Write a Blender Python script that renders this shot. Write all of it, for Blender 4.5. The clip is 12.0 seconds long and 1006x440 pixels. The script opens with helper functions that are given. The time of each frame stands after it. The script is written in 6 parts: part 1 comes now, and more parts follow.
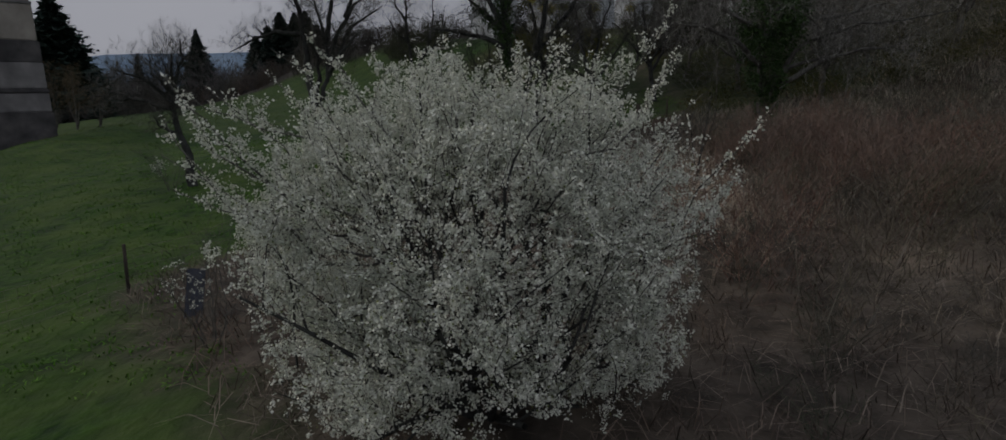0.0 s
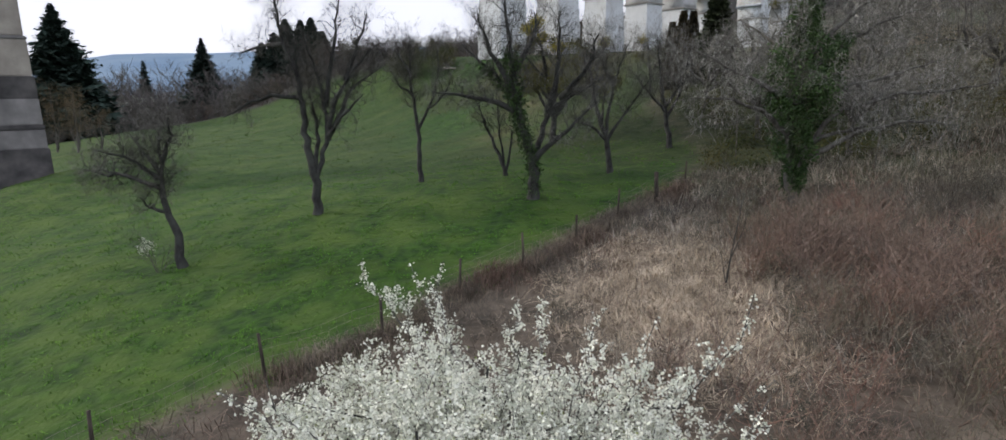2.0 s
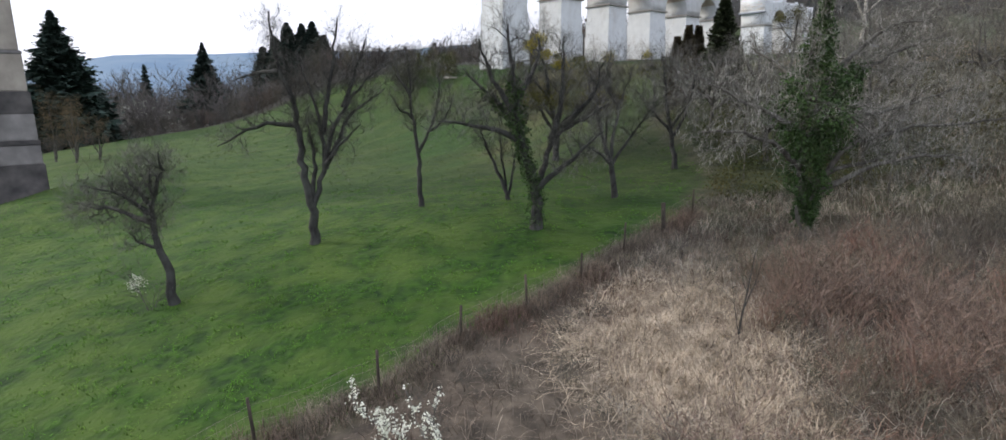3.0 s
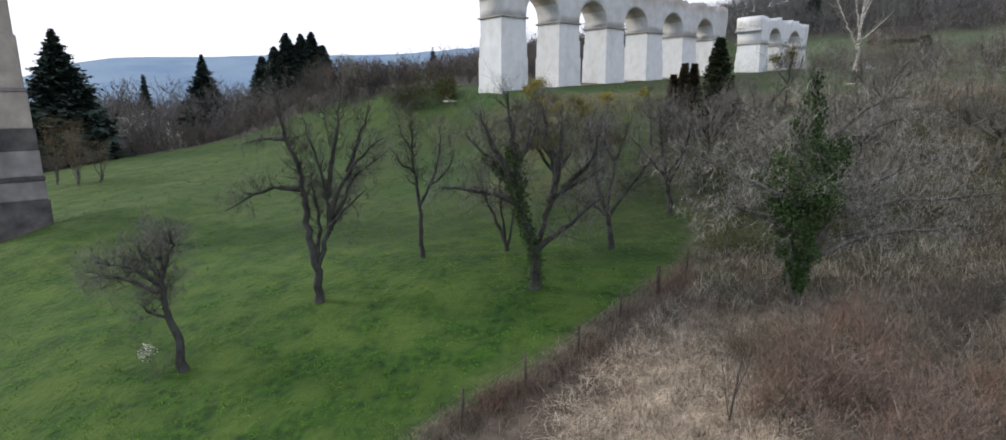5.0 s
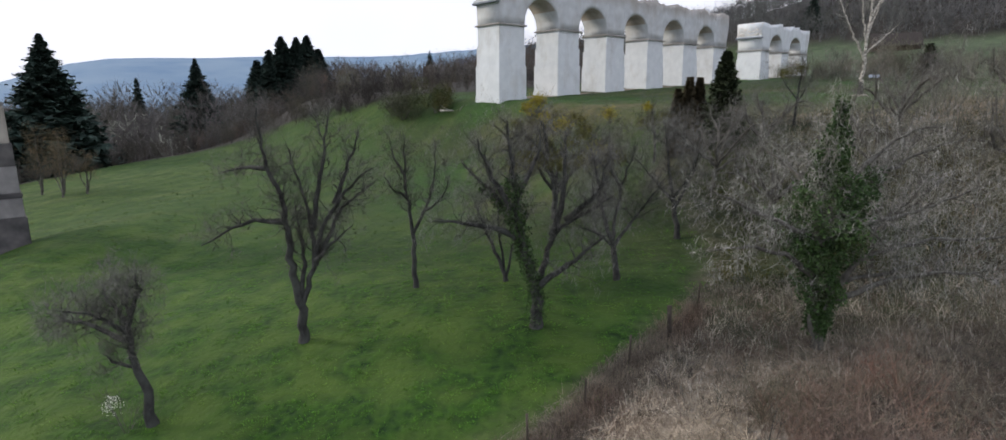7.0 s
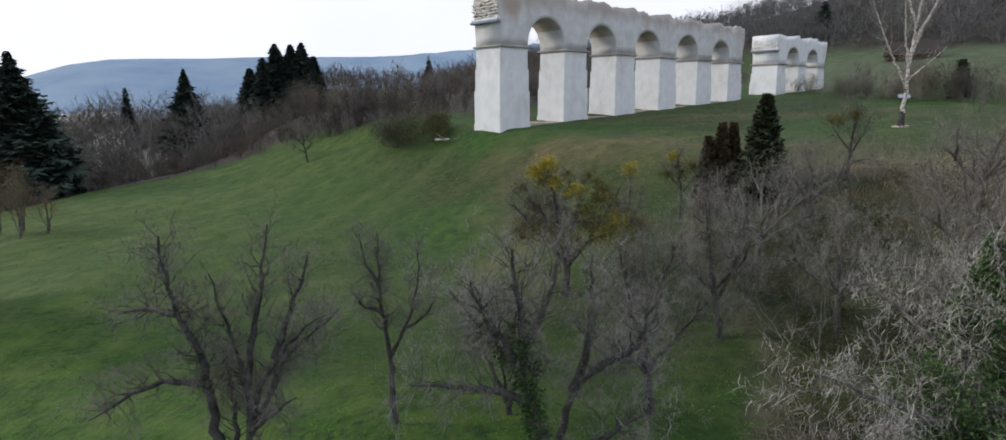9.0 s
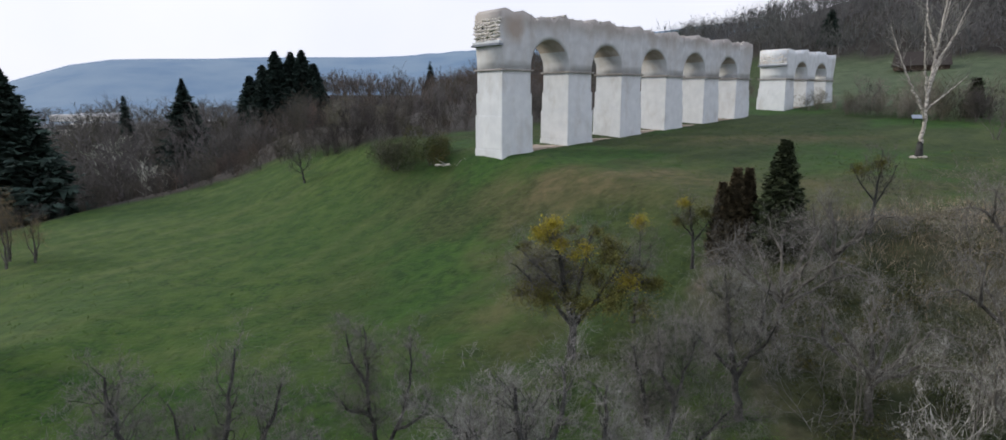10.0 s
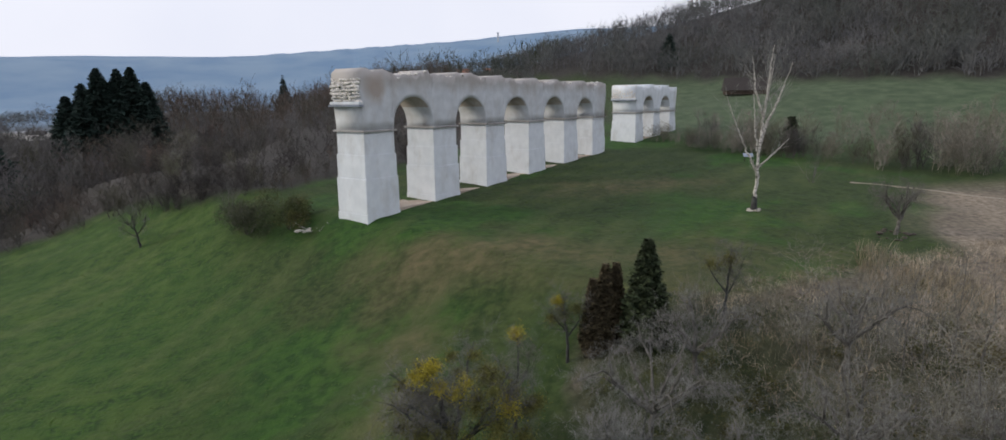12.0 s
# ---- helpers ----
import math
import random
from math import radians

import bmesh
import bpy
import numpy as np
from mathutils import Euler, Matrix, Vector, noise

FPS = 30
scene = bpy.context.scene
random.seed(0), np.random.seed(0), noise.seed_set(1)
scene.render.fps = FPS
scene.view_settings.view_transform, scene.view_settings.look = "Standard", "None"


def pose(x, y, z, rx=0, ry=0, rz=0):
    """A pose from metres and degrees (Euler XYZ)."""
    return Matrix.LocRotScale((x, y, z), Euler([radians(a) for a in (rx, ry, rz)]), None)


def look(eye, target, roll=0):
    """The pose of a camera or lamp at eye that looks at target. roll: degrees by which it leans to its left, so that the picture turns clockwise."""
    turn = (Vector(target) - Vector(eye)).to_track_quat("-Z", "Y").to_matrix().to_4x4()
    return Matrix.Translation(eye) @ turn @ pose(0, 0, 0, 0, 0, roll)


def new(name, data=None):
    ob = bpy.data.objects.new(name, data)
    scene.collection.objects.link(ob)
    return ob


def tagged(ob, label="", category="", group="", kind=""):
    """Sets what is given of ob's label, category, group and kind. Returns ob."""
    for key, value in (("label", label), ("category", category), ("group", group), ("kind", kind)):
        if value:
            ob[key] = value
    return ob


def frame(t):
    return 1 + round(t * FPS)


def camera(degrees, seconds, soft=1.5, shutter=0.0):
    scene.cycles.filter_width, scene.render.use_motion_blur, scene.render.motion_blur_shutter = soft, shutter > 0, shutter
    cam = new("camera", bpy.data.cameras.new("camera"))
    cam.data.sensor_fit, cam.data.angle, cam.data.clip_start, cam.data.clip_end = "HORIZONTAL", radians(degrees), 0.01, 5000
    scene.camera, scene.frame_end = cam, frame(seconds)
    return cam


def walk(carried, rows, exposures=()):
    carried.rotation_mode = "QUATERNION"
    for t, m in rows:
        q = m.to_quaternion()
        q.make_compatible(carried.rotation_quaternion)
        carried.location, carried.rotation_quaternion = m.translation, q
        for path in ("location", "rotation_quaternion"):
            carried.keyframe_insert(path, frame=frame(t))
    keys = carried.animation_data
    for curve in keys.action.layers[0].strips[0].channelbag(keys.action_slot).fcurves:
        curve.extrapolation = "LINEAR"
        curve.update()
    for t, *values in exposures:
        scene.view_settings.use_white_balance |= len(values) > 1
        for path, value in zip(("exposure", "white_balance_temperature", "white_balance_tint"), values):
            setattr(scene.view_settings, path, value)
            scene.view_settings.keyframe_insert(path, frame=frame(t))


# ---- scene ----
cam = camera(80.8, 12.0)
PATH = [
    (0, (0.018, -0.03, 4.628), (0.02, 2.221, 4.153), -0.6),
    (0.5, (0.033, 0.393, 5.638), (0.018, 2.643, 5.153), -0.5),
    (1, (0.007, 0.549, 6.255), (-0.018, 2.797, 5.772), -0.6),
    (1.5, (-0.034, 1.12, 6.592), (-0.059, 3.371, 6.116), -0.5),
    (2, (-0.085, 2.084, 7.373), (-0.106, 4.333, 6.894), -0.6),
    (2.5, (-0.102, 2.829, 7.86), (-0.123, 5.082, 7.394), -0.5),
    (3, (-0.12, 3.033, 8.431), (-0.146, 5.283, 7.956), -0.5),
    (3.5, (-0.147, 2.969, 9.249), (-0.175, 5.221, 8.781), -0.3),
    (5.5, (-0.194, 2.874, 11.214), (-0.206, 5.127, 10.75), -0.3),
    (6, (-0.206, 3.103, 11.367), (-0.213, 5.356, 10.903), -0.2),
    (6.5, (-0.238, 3.696, 11.584), (-0.243, 5.95, 11.124), -0.2),
    (8.5, (-0.371, 10.126, 13.826), (-0.374, 12.381, 13.371), 0.0),
    (9, (-0.336, 11.784, 15.002), (-0.344, 14.038, 14.542), -0.3),
    (9.5, (-0.302, 13.25, 16.134), (-0.317, 15.504, 15.675), -0.2),
    (10, (-0.33, 14.451, 17.578), (-0.345, 16.705, 17.118), -0.2),
    (10.5, (-0.333, 15.355, 19.014), (-0.348, 17.609, 18.555), -0.2),
    (11, (-0.337, 16.162, 20.644), (-0.347, 18.416, 20.186), -0.3),
    (11.5, (-0.356, 16.783, 22.174), (-0.162, 19.029, 21.717), -0.5),
    (12, (-0.298, 16.945, 23.523), (0.194, 19.144, 23.062), -0.5),
]
EXPOSURES = [(0.0, -2.35), (0.3, -1.62), (0.6, -1.0), (0.9, -0.50), (1.2, -0.39), (2.0, -0.60), (2.5, -0.53), (3.0, -0.32), (3.5, -0.25), (5.5, -0.49), (6.5, -0.56), (9.0, -0.62), (10.0, -0.70), (11.0, -0.80), (11.5, -0.86), (12.0, -0.82)]
walk(cam, [(t, look(eye, target, roll)) for t, eye, target, roll in PATH], EXPOSURES)

# ---------------------------------------------------------------- world and sun
SUN_TO = Vector((-1.0, 0.22, 0.50)).normalized()
world = bpy.data.worlds.new("sky")
scene.world = world
world.use_nodes = True
wt = world.node_tree
wt.nodes.clear()
w_out = wt.nodes.new("ShaderNodeOutputWorld")
w_bg = wt.nodes.new("ShaderNodeBackground")
w_sky = wt.nodes.new("ShaderNodeTexSky")
w_sky.sky_type = "NISHITA"
w_sky.sun_disc = False
w_sky.sun_elevation = math.asin(SUN_TO.z)
w_sky.sun_rotation = math.atan2(SUN_TO.x, SUN_TO.y)
w_sky.dust_density = 3.0
w_mix = wt.nodes.new("ShaderNodeMix")
w_mix.data_type = "RGBA"
w_noise = wt.nodes.new("ShaderNodeTexNoise")
w_noise.inputs["Scale"].default_value = 2.2
w_noise.inputs["Detail"].default_value = 5.0
w_ramp = wt.nodes.new("ShaderNodeValToRGB")
w_ramp.color_ramp.elements[0].position = 0.25
w_ramp.color_ramp.elements[0].color = (13.1, 13.6, 15.7, 1)
w_ramp.color_ramp.elements[1].position = 0.75
w_ramp.color_ramp.elements[1].color = (15.5, 15.6, 17.0, 1)
w_coord = wt.nodes.new("ShaderNodeTexCoord")
wt.links.new(w_coord.outputs["Generated"], w_noise.inputs["Vector"])
wt.links.new(w_noise.outputs["Fac"], w_ramp.inputs["Fac"])
w_mix.inputs["Factor"].default_value = 0.95
wt.links.new(w_sky.outputs["Color"], w_mix.inputs["A"])
wt.links.new(w_ramp.outputs["Color"], w_mix.inputs["B"])
wt.links.new(w_mix.outputs["Result"], w_bg.inputs["Color"])
w_bg.inputs["Strength"].default_value = 0.111
wt.links.new(w_bg.outputs["Background"], w_out.inputs["Surface"])

sun_data = bpy.data.lights.new("sun", "SUN")
sun_data.energy = 3.2
sun_data.angle = radians(12)
sun_data.color = (1.0, 0.89, 0.73)
sun = new("sun", sun_data)
sun.matrix_world = look(SUN_TO * 60, (0, 0, 0))

# ---------------------------------------------------------------- materials


def mat(name, c1, c2, scale=4.0, rough=0.9, bump=0.3, island=0.25, big=None, big_scale=0.15, stretch=(1, 1, 1), bump_dist=0.03):
    """Two colours mixed by fine noise, an optional third by coarse noise, and a shift per loose piece."""
    m = bpy.data.materials.new(name)
    m.use_nodes = True
    nt = m.node_tree
    b = nt.nodes["Principled BSDF"]
    b.inputs["Roughness"].default_value = rough
    b.inputs["Specular IOR Level"].default_value = 0.25
    tc = nt.nodes.new("ShaderNodeTexCoord")
    mp = nt.nodes.new("ShaderNodeMapping")
    mp.inputs["Scale"].default_value = stretch
    nt.links.new(tc.outputs["Object"], mp.inputs["Vector"])
    n1 = nt.nodes.new("ShaderNodeTexNoise")
    n1.inputs["Scale"].default_value = scale
    n1.inputs["Detail"].default_value = 6.0
    nt.links.new(mp.outputs["Vector"], n1.inputs["Vector"])
    ramp = nt.nodes.new("ShaderNodeValToRGB")
    ramp.color_ramp.elements[0].position, ramp.color_ramp.elements[1].position = 0.32, 0.68
    ramp.color_ramp.elements[0].color = (*c1, 1)
    ramp.color_ramp.elements[1].color = (*c2, 1)
    nt.links.new(n1.outputs["Fac"], ramp.inputs["Fac"])
    col = ramp.outputs["Color"]
    if big:
        n2 = nt.nodes.new("ShaderNodeTexNoise")
        n2.inputs["Scale"].default_value = big_scale
        n2.inputs["Detail"].default_value = 4.0
        nt.links.new(tc.outputs["Object"], n2.inputs["Vector"])
        r2 = nt.nodes.new("ShaderNodeValToRGB")
        r2.color_ramp.elements[0].position, r2.color_ramp.elements[1].position = 0.42, 0.66
        nt.links.new(n2.outputs["Fac"], r2.inputs["Fac"])
        mx = nt.nodes.new("ShaderNodeMix")
        mx.data_type = "RGBA"
        mx.inputs["B"].default_value = (*big, 1)
        nt.links.new(r2.outputs["Color"], mx.inputs["Factor"])
        nt.links.new(col, mx.inputs["A"])
        col = mx.outputs["Result"]
    if island:
        geo = nt.nodes.new("ShaderNodeNewGeometry")
        mr = nt.nodes.new("ShaderNodeMapRange")
        mr.inputs["To Min"].default_value, mr.inputs["To Max"].default_value = 1 - island, 1 + island
        nt.links.new(geo.outputs["Random Per Island"], mr.inputs["Value"])
        hs = nt.nodes.new("ShaderNodeHueSaturation")
        nt.links.new(mr.outputs["Result"], hs.inputs["Value"])
        nt.links.new(col, hs.inputs["Color"])
        col = hs.outputs["Color"]
    nt.links.new(col, b.inputs["Base Color"])
    if bump:
        bp = nt.nodes.new("ShaderNodeBump")
        bp.inputs["Strength"].default_value = bump
        bp.inputs["Distance"].default_value = bump_dist
        nt.links.new(n1.outputs["Fac"], bp.inputs["Height"])
        nt.links.new(bp.outputs["Normal"], b.inputs["Normal"])
    return m


M_BARK = mat("orchard_bark", (0.020, 0.0203, 0.0205), (0.056, 0.057, 0.057), 9, big=(0.069, 0.073, 0.069), big_scale=2.0, stretch=(1, 1, 0.35), island=0.12)
M_TWIG = mat("bare_twig", (0.072, 0.071, 0.066), (0.148, 0.146, 0.136), 6, bump=0, island=0.35)
M_TWIG_PALE = mat("pale_lichen_twig", (0.145, 0.143, 0.132), (0.325, 0.325, 0.305), 5, bump=0, island=0.35)
M_TWIG_RED = mat("reddish_stem", (0.128, 0.094, 0.078), (0.250, 0.194, 0.163), 3, bump=0, island=0.4, big=(0.195, 0.115, 0.090), big_scale=0.4)
M_THICKET = mat("grey_brown_thicket_twig", (0.052, 0.051, 0.048), (0.126, 0.123, 0.115), 2, bump=0, island=0.5, big=(0.078, 0.088, 0.058), big_scale=0.16)
M_WOOD_A = mat("winter_wood_brown", (0.057, 0.054, 0.055), (0.110, 0.103, 0.102), 0.5, bump=0, island=0.22, big=(0.082, 0.080, 0.056), big_scale=0.09)
M_WOOD_B = mat("winter_wood_russet", (0.074, 0.056, 0.047), (0.138, 0.106, 0.087), 0.5, bump=0, island=0.22, big=(0.060, 0.058, 0.046), big_scale=0.09)
M_HEDGE = mat("hedge_twig", (0.134, 0.125, 0.109), (0.265, 0.248, 0.218), 0.6, bump=0, island=0.25, big=(0.105, 0.108, 0.070), big_scale=0.13)
# far woods paled and blued: haze is mixed into this twig colour
M_HILL = mat("hazy_hillside_wood", (0.094, 0.097, 0.104), (0.172, 0.174, 0.180), 0.12, bump=0, island=0.2, big=(0.068, 0.080, 0.070), big_scale=0.03)
M_BARK_PALE = mat("lichened_bark", (0.050, 0.048, 0.043), (0.15, 0.146, 0.132), 7, stretch=(1, 1, 0.4), island=0.15)
M_CONIFER = mat("dark_conifer_needles", (0.014, 0.028, 0.025), (0.036, 0.062, 0.050), 2, bump=0, island=0.4)
M_THUJA = mat("thuja_scales", (0.016, 0.026, 0.013), (0.050, 0.066, 0.030), 3, bump=0, island=0.45)
M_THUJA_BROWN = mat("winter_brown_thuja_scales", (0.034, 0.028, 0.016), (0.092, 0.075, 0.042), 3, bump=0, island=0.45)
M_IVY = mat("ivy_leaf", (0.018, 0.044, 0.013), (0.062, 0.115, 0.034), 3, rough=0.5, bump=0, island=0.45)
M_MISTLE = mat("yellow_mistletoe", (0.20, 0.178, 0.022), (0.41, 0.35, 0.040), 2.5, bump=0, island=0.4)
M_MISTLE_OLD = mat("olive_mistletoe", (0.066, 0.070, 0.021), (0.165, 0.158, 0.042), 2.5, bump=0, island=0.4)
M_PETAL = mat("white_blossom", (0.62, 0.66, 0.57), (0.81, 0.82, 0.74), 5, bump=0, island=0.14, rough=0.7)
M_BUD = mat("green_bud", (0.125, 0.172, 0.039), (0.234, 0.265, 0.078), 5, bump=0, island=0.3)
M_BIRCH = mat("birch_bark", (0.118, 0.108, 0.098), (0.64, 0.615, 0.575), 3.0, stretch=(1, 1, 2.5), island=0.1)
M_BUSH = mat("grey_green_bush", (0.035, 0.043, 0.025), (0.090, 0.094, 0.058), 2, bump=0, island=0.4)
M_BLADE = mat("grass_blade", (0.046, 0.136, 0.011), (0.086, 0.206, 0.023), 0.8, bump=0, island=0.35, big=(0.098, 0.180, 0.030), big_scale=0.6)
M_STRAW_PALE = mat("bleached_straw", (0.33, 0.275, 0.212), (0.57, 0.49, 0.390), 1.5, bump=0, island=0.45)
M_STRAW = mat("dry_straw", (0.098, 0.084, 0.068), (0.245, 0.212, 0.174), 1.2, bump=0, island=0.7, big=(0.135, 0.094, 0.076), big_scale=0.25)
M_POST = mat("weathered_post", (0.030, 0.026, 0.023), (0.085, 0.072, 0.060), 10, stretch=(1, 1, 0.2))
M_WIRE = mat("rusty_wire", (0.12, 0.11, 0.10), (0.22, 0.20, 0.18), 30, rough=0.6, bump=0, island=0)
M_DEBRIS = mat("pale_debris", (0.26, 0.24, 0.21), (0.48, 0.45, 0.41), 6)
M_ROOF = mat("dark_roof_tiles", (0.022, 0.020, 0.020), (0.058, 0.050, 0.047), 6, stretch=(1, 1, 3))
M_RED_ROOF = mat("red_roof_tiles", (0.20, 0.09, 0.06), (0.33, 0.16, 0.11), 2)
M_PLASTER = mat("house_plaster", (0.55, 0.52, 0.47), (0.72, 0.69, 0.64), 1.0)
M_SHED = mat("shed_boards", (0.030, 0.022, 0.017), (0.065, 0.046, 0.035), 4, stretch=(1, 1, 0.1))
M_GRAVEL = mat("pale_gravel", (0.17, 0.15, 0.12), (0.30, 0.265, 0.22), 12)
M_HALL = mat("pale_sheet_roof", (0.34, 0.36, 0.39), (0.46, 0.48, 0.51), 0.5, rough=0.5, bump=0)
M_UNDER = mat("evergreen_undergrowth", (0.022, 0.036, 0.012), (0.070, 0.086, 0.030), 1.5, bump=0, island=0.45, big=(0.090, 0.080, 0.026), big_scale=0.3)
M_WEED = mat("dead_weed_stem", (0.110, 0.096, 0.078), (0.220, 0.195, 0.160), 2, bump=0, island=0.45, big=(0.098, 0.092, 0.062), big_scale=0.3)
M_BLADE_UP = mat("upper_grass_blade", (0.033, 0.078, 0.010), (0.066, 0.126, 0.020), 0.8, bump=0, island=0.3, big=(0.105, 0.125, 0.036), big_scale=0.25)
M_SLATE = mat("blue_grey_sheet", (0.035, 0.042, 0.062), (0.075, 0.085, 0.115), 4, rough=0.5, bump=0)
M_LICHEN = mat("pale_lichened_bough", (0.135, 0.135, 0.125), (0.37, 0.37, 0.35), 5, bump=0, island=0.45)
M_TWIG_GREY = mat("grey_lichened_twig", (0.084, 0.084, 0.081), (0.218, 0.218, 0.211), 5, bump=0, island=0.35)
# valley wood lightened to bluish grey, aerial haze included in the colour
M_WOOD_FAR = mat("hazy_valley_wood", (0.092, 0.088, 0.090), (0.155, 0.147, 0.146), 0.3, bump=0, island=0.2, big=(0.085, 0.084, 0.068), big_scale=0.05)
M_OCHRE = mat("ochre_twig", (0.100, 0.078, 0.044), (0.185, 0.146, 0.085), 1, bump=0, island=0.35)
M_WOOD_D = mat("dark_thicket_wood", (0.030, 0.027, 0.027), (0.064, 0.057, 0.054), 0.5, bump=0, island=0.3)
M_WOOD_PALE = mat("pale_crown_wood", (0.115, 0.108, 0.100), (0.200, 0.190, 0.172), 0.5, bump=0, island=0.3, big=(0.120, 0.118, 0.080), big_scale=0.2)
M_STALK = mat("dead_weed_stalk", (0.130, 0.119, 0.101), (0.385, 0.358, 0.309), 1.2, bump=0, island=0.7)
M_TAN = mat("tan_dry_grass", (0.200, 0.168, 0.124), (0.420, 0.362, 0.282), 1.0, bump=0, island=0.5, big=(0.165, 0.140, 0.090), big_scale=0.2)
M_BOARD = mat("information_board", (0.16, 0.20, 0.27), (0.24, 0.28, 0.35), 5, rough=0.5, bump=0)


def stone_mat(name, c1, c2, stain, stain_amount, patch=None, crest=None):
    """Rendered masonry: fine grain, faint course lines, broad stains with a shape of their own."""
    m = mat(name, c1, c2, 0.9, rough=0.92, bump=0.12, island=0.04, bump_dist=0.03)
    nt = m.node_tree
    b = nt.nodes["Principled BSDF"]
    col = b.inputs["Base Color"].links[0].from_socket
    tc = nt.nodes.new("ShaderNodeTexCoord")
    big = nt.nodes.new("ShaderNodeTexNoise")
    big.inputs["Scale"].default_value = 0.33
    big.inputs["Detail"].default_value = 8
    big.inputs["Roughness"].default_value = 0.65
    mp = nt.nodes.new("ShaderNodeMapping")
    mp.inputs["Scale"].default_value = (1, 1, 0.55)
    nt.links.new(tc.outputs["Object"], mp.inputs["Vector"])
    nt.links.new(mp.outputs["Vector"], big.inputs["Vector"])
    rp = nt.nodes.new("ShaderNodeValToRGB")
    rp.color_ramp.elements[0].position, rp.color_ramp.elements[1].position = 0.56 - 0.3 * stain_amount, 0.74
    nt.links.new(big.outputs["Fac"], rp.inputs["Fac"])
    mx = nt.nodes.new("ShaderNodeMix")
    mx.data_type = "RGBA"
    mx.inputs["B"].default_value = (*stain, 1)
    ml = nt.nodes.new("ShaderNodeMath")
    ml.operation = "MULTIPLY"
    ml.inputs[1].default_value = 0.75
    nt.links.new(rp.outputs["Color"], ml.inputs[0])
    nt.links.new(ml.outputs["Value"], mx.inputs["Factor"])
    nt.links.new(col, mx.inputs["A"])
    col = mx.outputs["Result"]
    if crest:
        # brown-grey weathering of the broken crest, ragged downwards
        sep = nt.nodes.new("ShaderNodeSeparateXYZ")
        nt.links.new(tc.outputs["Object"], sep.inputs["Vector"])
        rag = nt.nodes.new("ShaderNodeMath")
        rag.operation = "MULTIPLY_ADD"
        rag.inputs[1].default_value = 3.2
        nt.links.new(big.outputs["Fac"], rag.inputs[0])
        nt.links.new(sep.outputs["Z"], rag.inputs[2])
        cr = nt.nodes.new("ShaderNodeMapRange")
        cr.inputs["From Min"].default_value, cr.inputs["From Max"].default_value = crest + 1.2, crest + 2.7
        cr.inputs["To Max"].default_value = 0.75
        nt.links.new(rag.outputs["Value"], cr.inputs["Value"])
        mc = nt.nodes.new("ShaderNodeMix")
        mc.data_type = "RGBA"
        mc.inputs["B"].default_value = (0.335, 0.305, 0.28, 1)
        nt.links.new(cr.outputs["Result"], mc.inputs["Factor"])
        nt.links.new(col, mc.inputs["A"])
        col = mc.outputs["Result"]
    if patch:
        # one broad brown stain where the wall broke off
        place, reach = patch
        sub = nt.nodes.new("ShaderNodeVectorMath")
        sub.operation = "DISTANCE"
        sub.inputs[1].default_value = place
        nt.links.new(tc.outputs["Object"], sub.inputs[0])
        wob = nt.nodes.new("ShaderNodeMath")
        wob.operation = "MULTIPLY_ADD"
        wob.inputs[1].default_value = 3.5
        nt.links.new(big.outputs["Fac"], wob.inputs[0])
        nt.links.new(sub.outputs["Value"], wob.inputs[2])
        mr = nt.nodes.new("ShaderNodeMapRange")
        mr.inputs["From Min"].default_value, mr.inputs["From Max"].default_value = reach + 1.9, reach + 0.7
        mr.inputs["To Max"].default_value = 0.8
        nt.links.new(wob.outputs["Value"], mr.inputs["Value"])
        mp2 = nt.nodes.new("ShaderNodeMix")
        mp2.data_type = "RGBA"
        mp2.inputs["B"].default_value = (0.34, 0.28, 0.235, 1)
        nt.links.new(mr.outputs["Result"], mp2.inputs["Factor"])
        nt.links.new(col, mp2.inputs["A"])
        col = mp2.outputs["Result"]
    nt.links.new(col, b.inputs["Base Color"])
    return m


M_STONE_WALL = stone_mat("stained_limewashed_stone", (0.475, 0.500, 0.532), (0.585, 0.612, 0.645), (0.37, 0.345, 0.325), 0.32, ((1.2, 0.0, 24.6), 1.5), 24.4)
M_STONE = stone_mat("pale_limewashed_stone", (0.575, 0.612, 0.655), (0.665, 0.700, 0.740), (0.42, 0.415, 0.41), 0.12)
M_LEDGE = stone_mat("grey_ledge_stone", (0.30, 0.29, 0.28), (0.42, 0.41, 0.40), (0.2, 0.19, 0.18), 0.5)
M_FOOTING = stone_mat("worn_tan_footing", (0.34, 0.28, 0.235), (0.46, 0.40, 0.345), (0.26, 0.21, 0.17), 0.4)
M_SOFFIT = stone_mat("brown_vault_stone", (0.36, 0.325, 0.29), (0.51, 0.475, 0.435), (0.22, 0.18, 0.15), 0.5)
M_CORNICE = stone_mat("blue_grey_cornice_stone", (0.20, 0.235, 0.29), (0.34, 0.37, 0.42), (0.14, 0.15, 0.18), 0.6)
M_RUBBLE = mat("rough_rubble", (0.38, 0.355, 0.33), (0.66, 0.645, 0.62), 3, bump=0.6, island=0.3)
M_OLD = stone_mat("weathered_grey_stone", (0.190, 0.185, 0.195), (0.32, 0.31, 0.318), (0.085, 0.080, 0.085), 0.7)
M_OLD_TOP = stone_mat("weathered_tan_stone", (0.285, 0.262, 0.240), (0.41, 0.38, 0.352), (0.16, 0.145, 0.135), 0.45)
M_OLD_DARK = stone_mat("black_crusted_stone", (0.050, 0.049, 0.055), (0.150, 0.142, 0.146), (0.030, 0.029, 0.032), 0.7)


# ---------------------------------------------------------------- mesh helpers


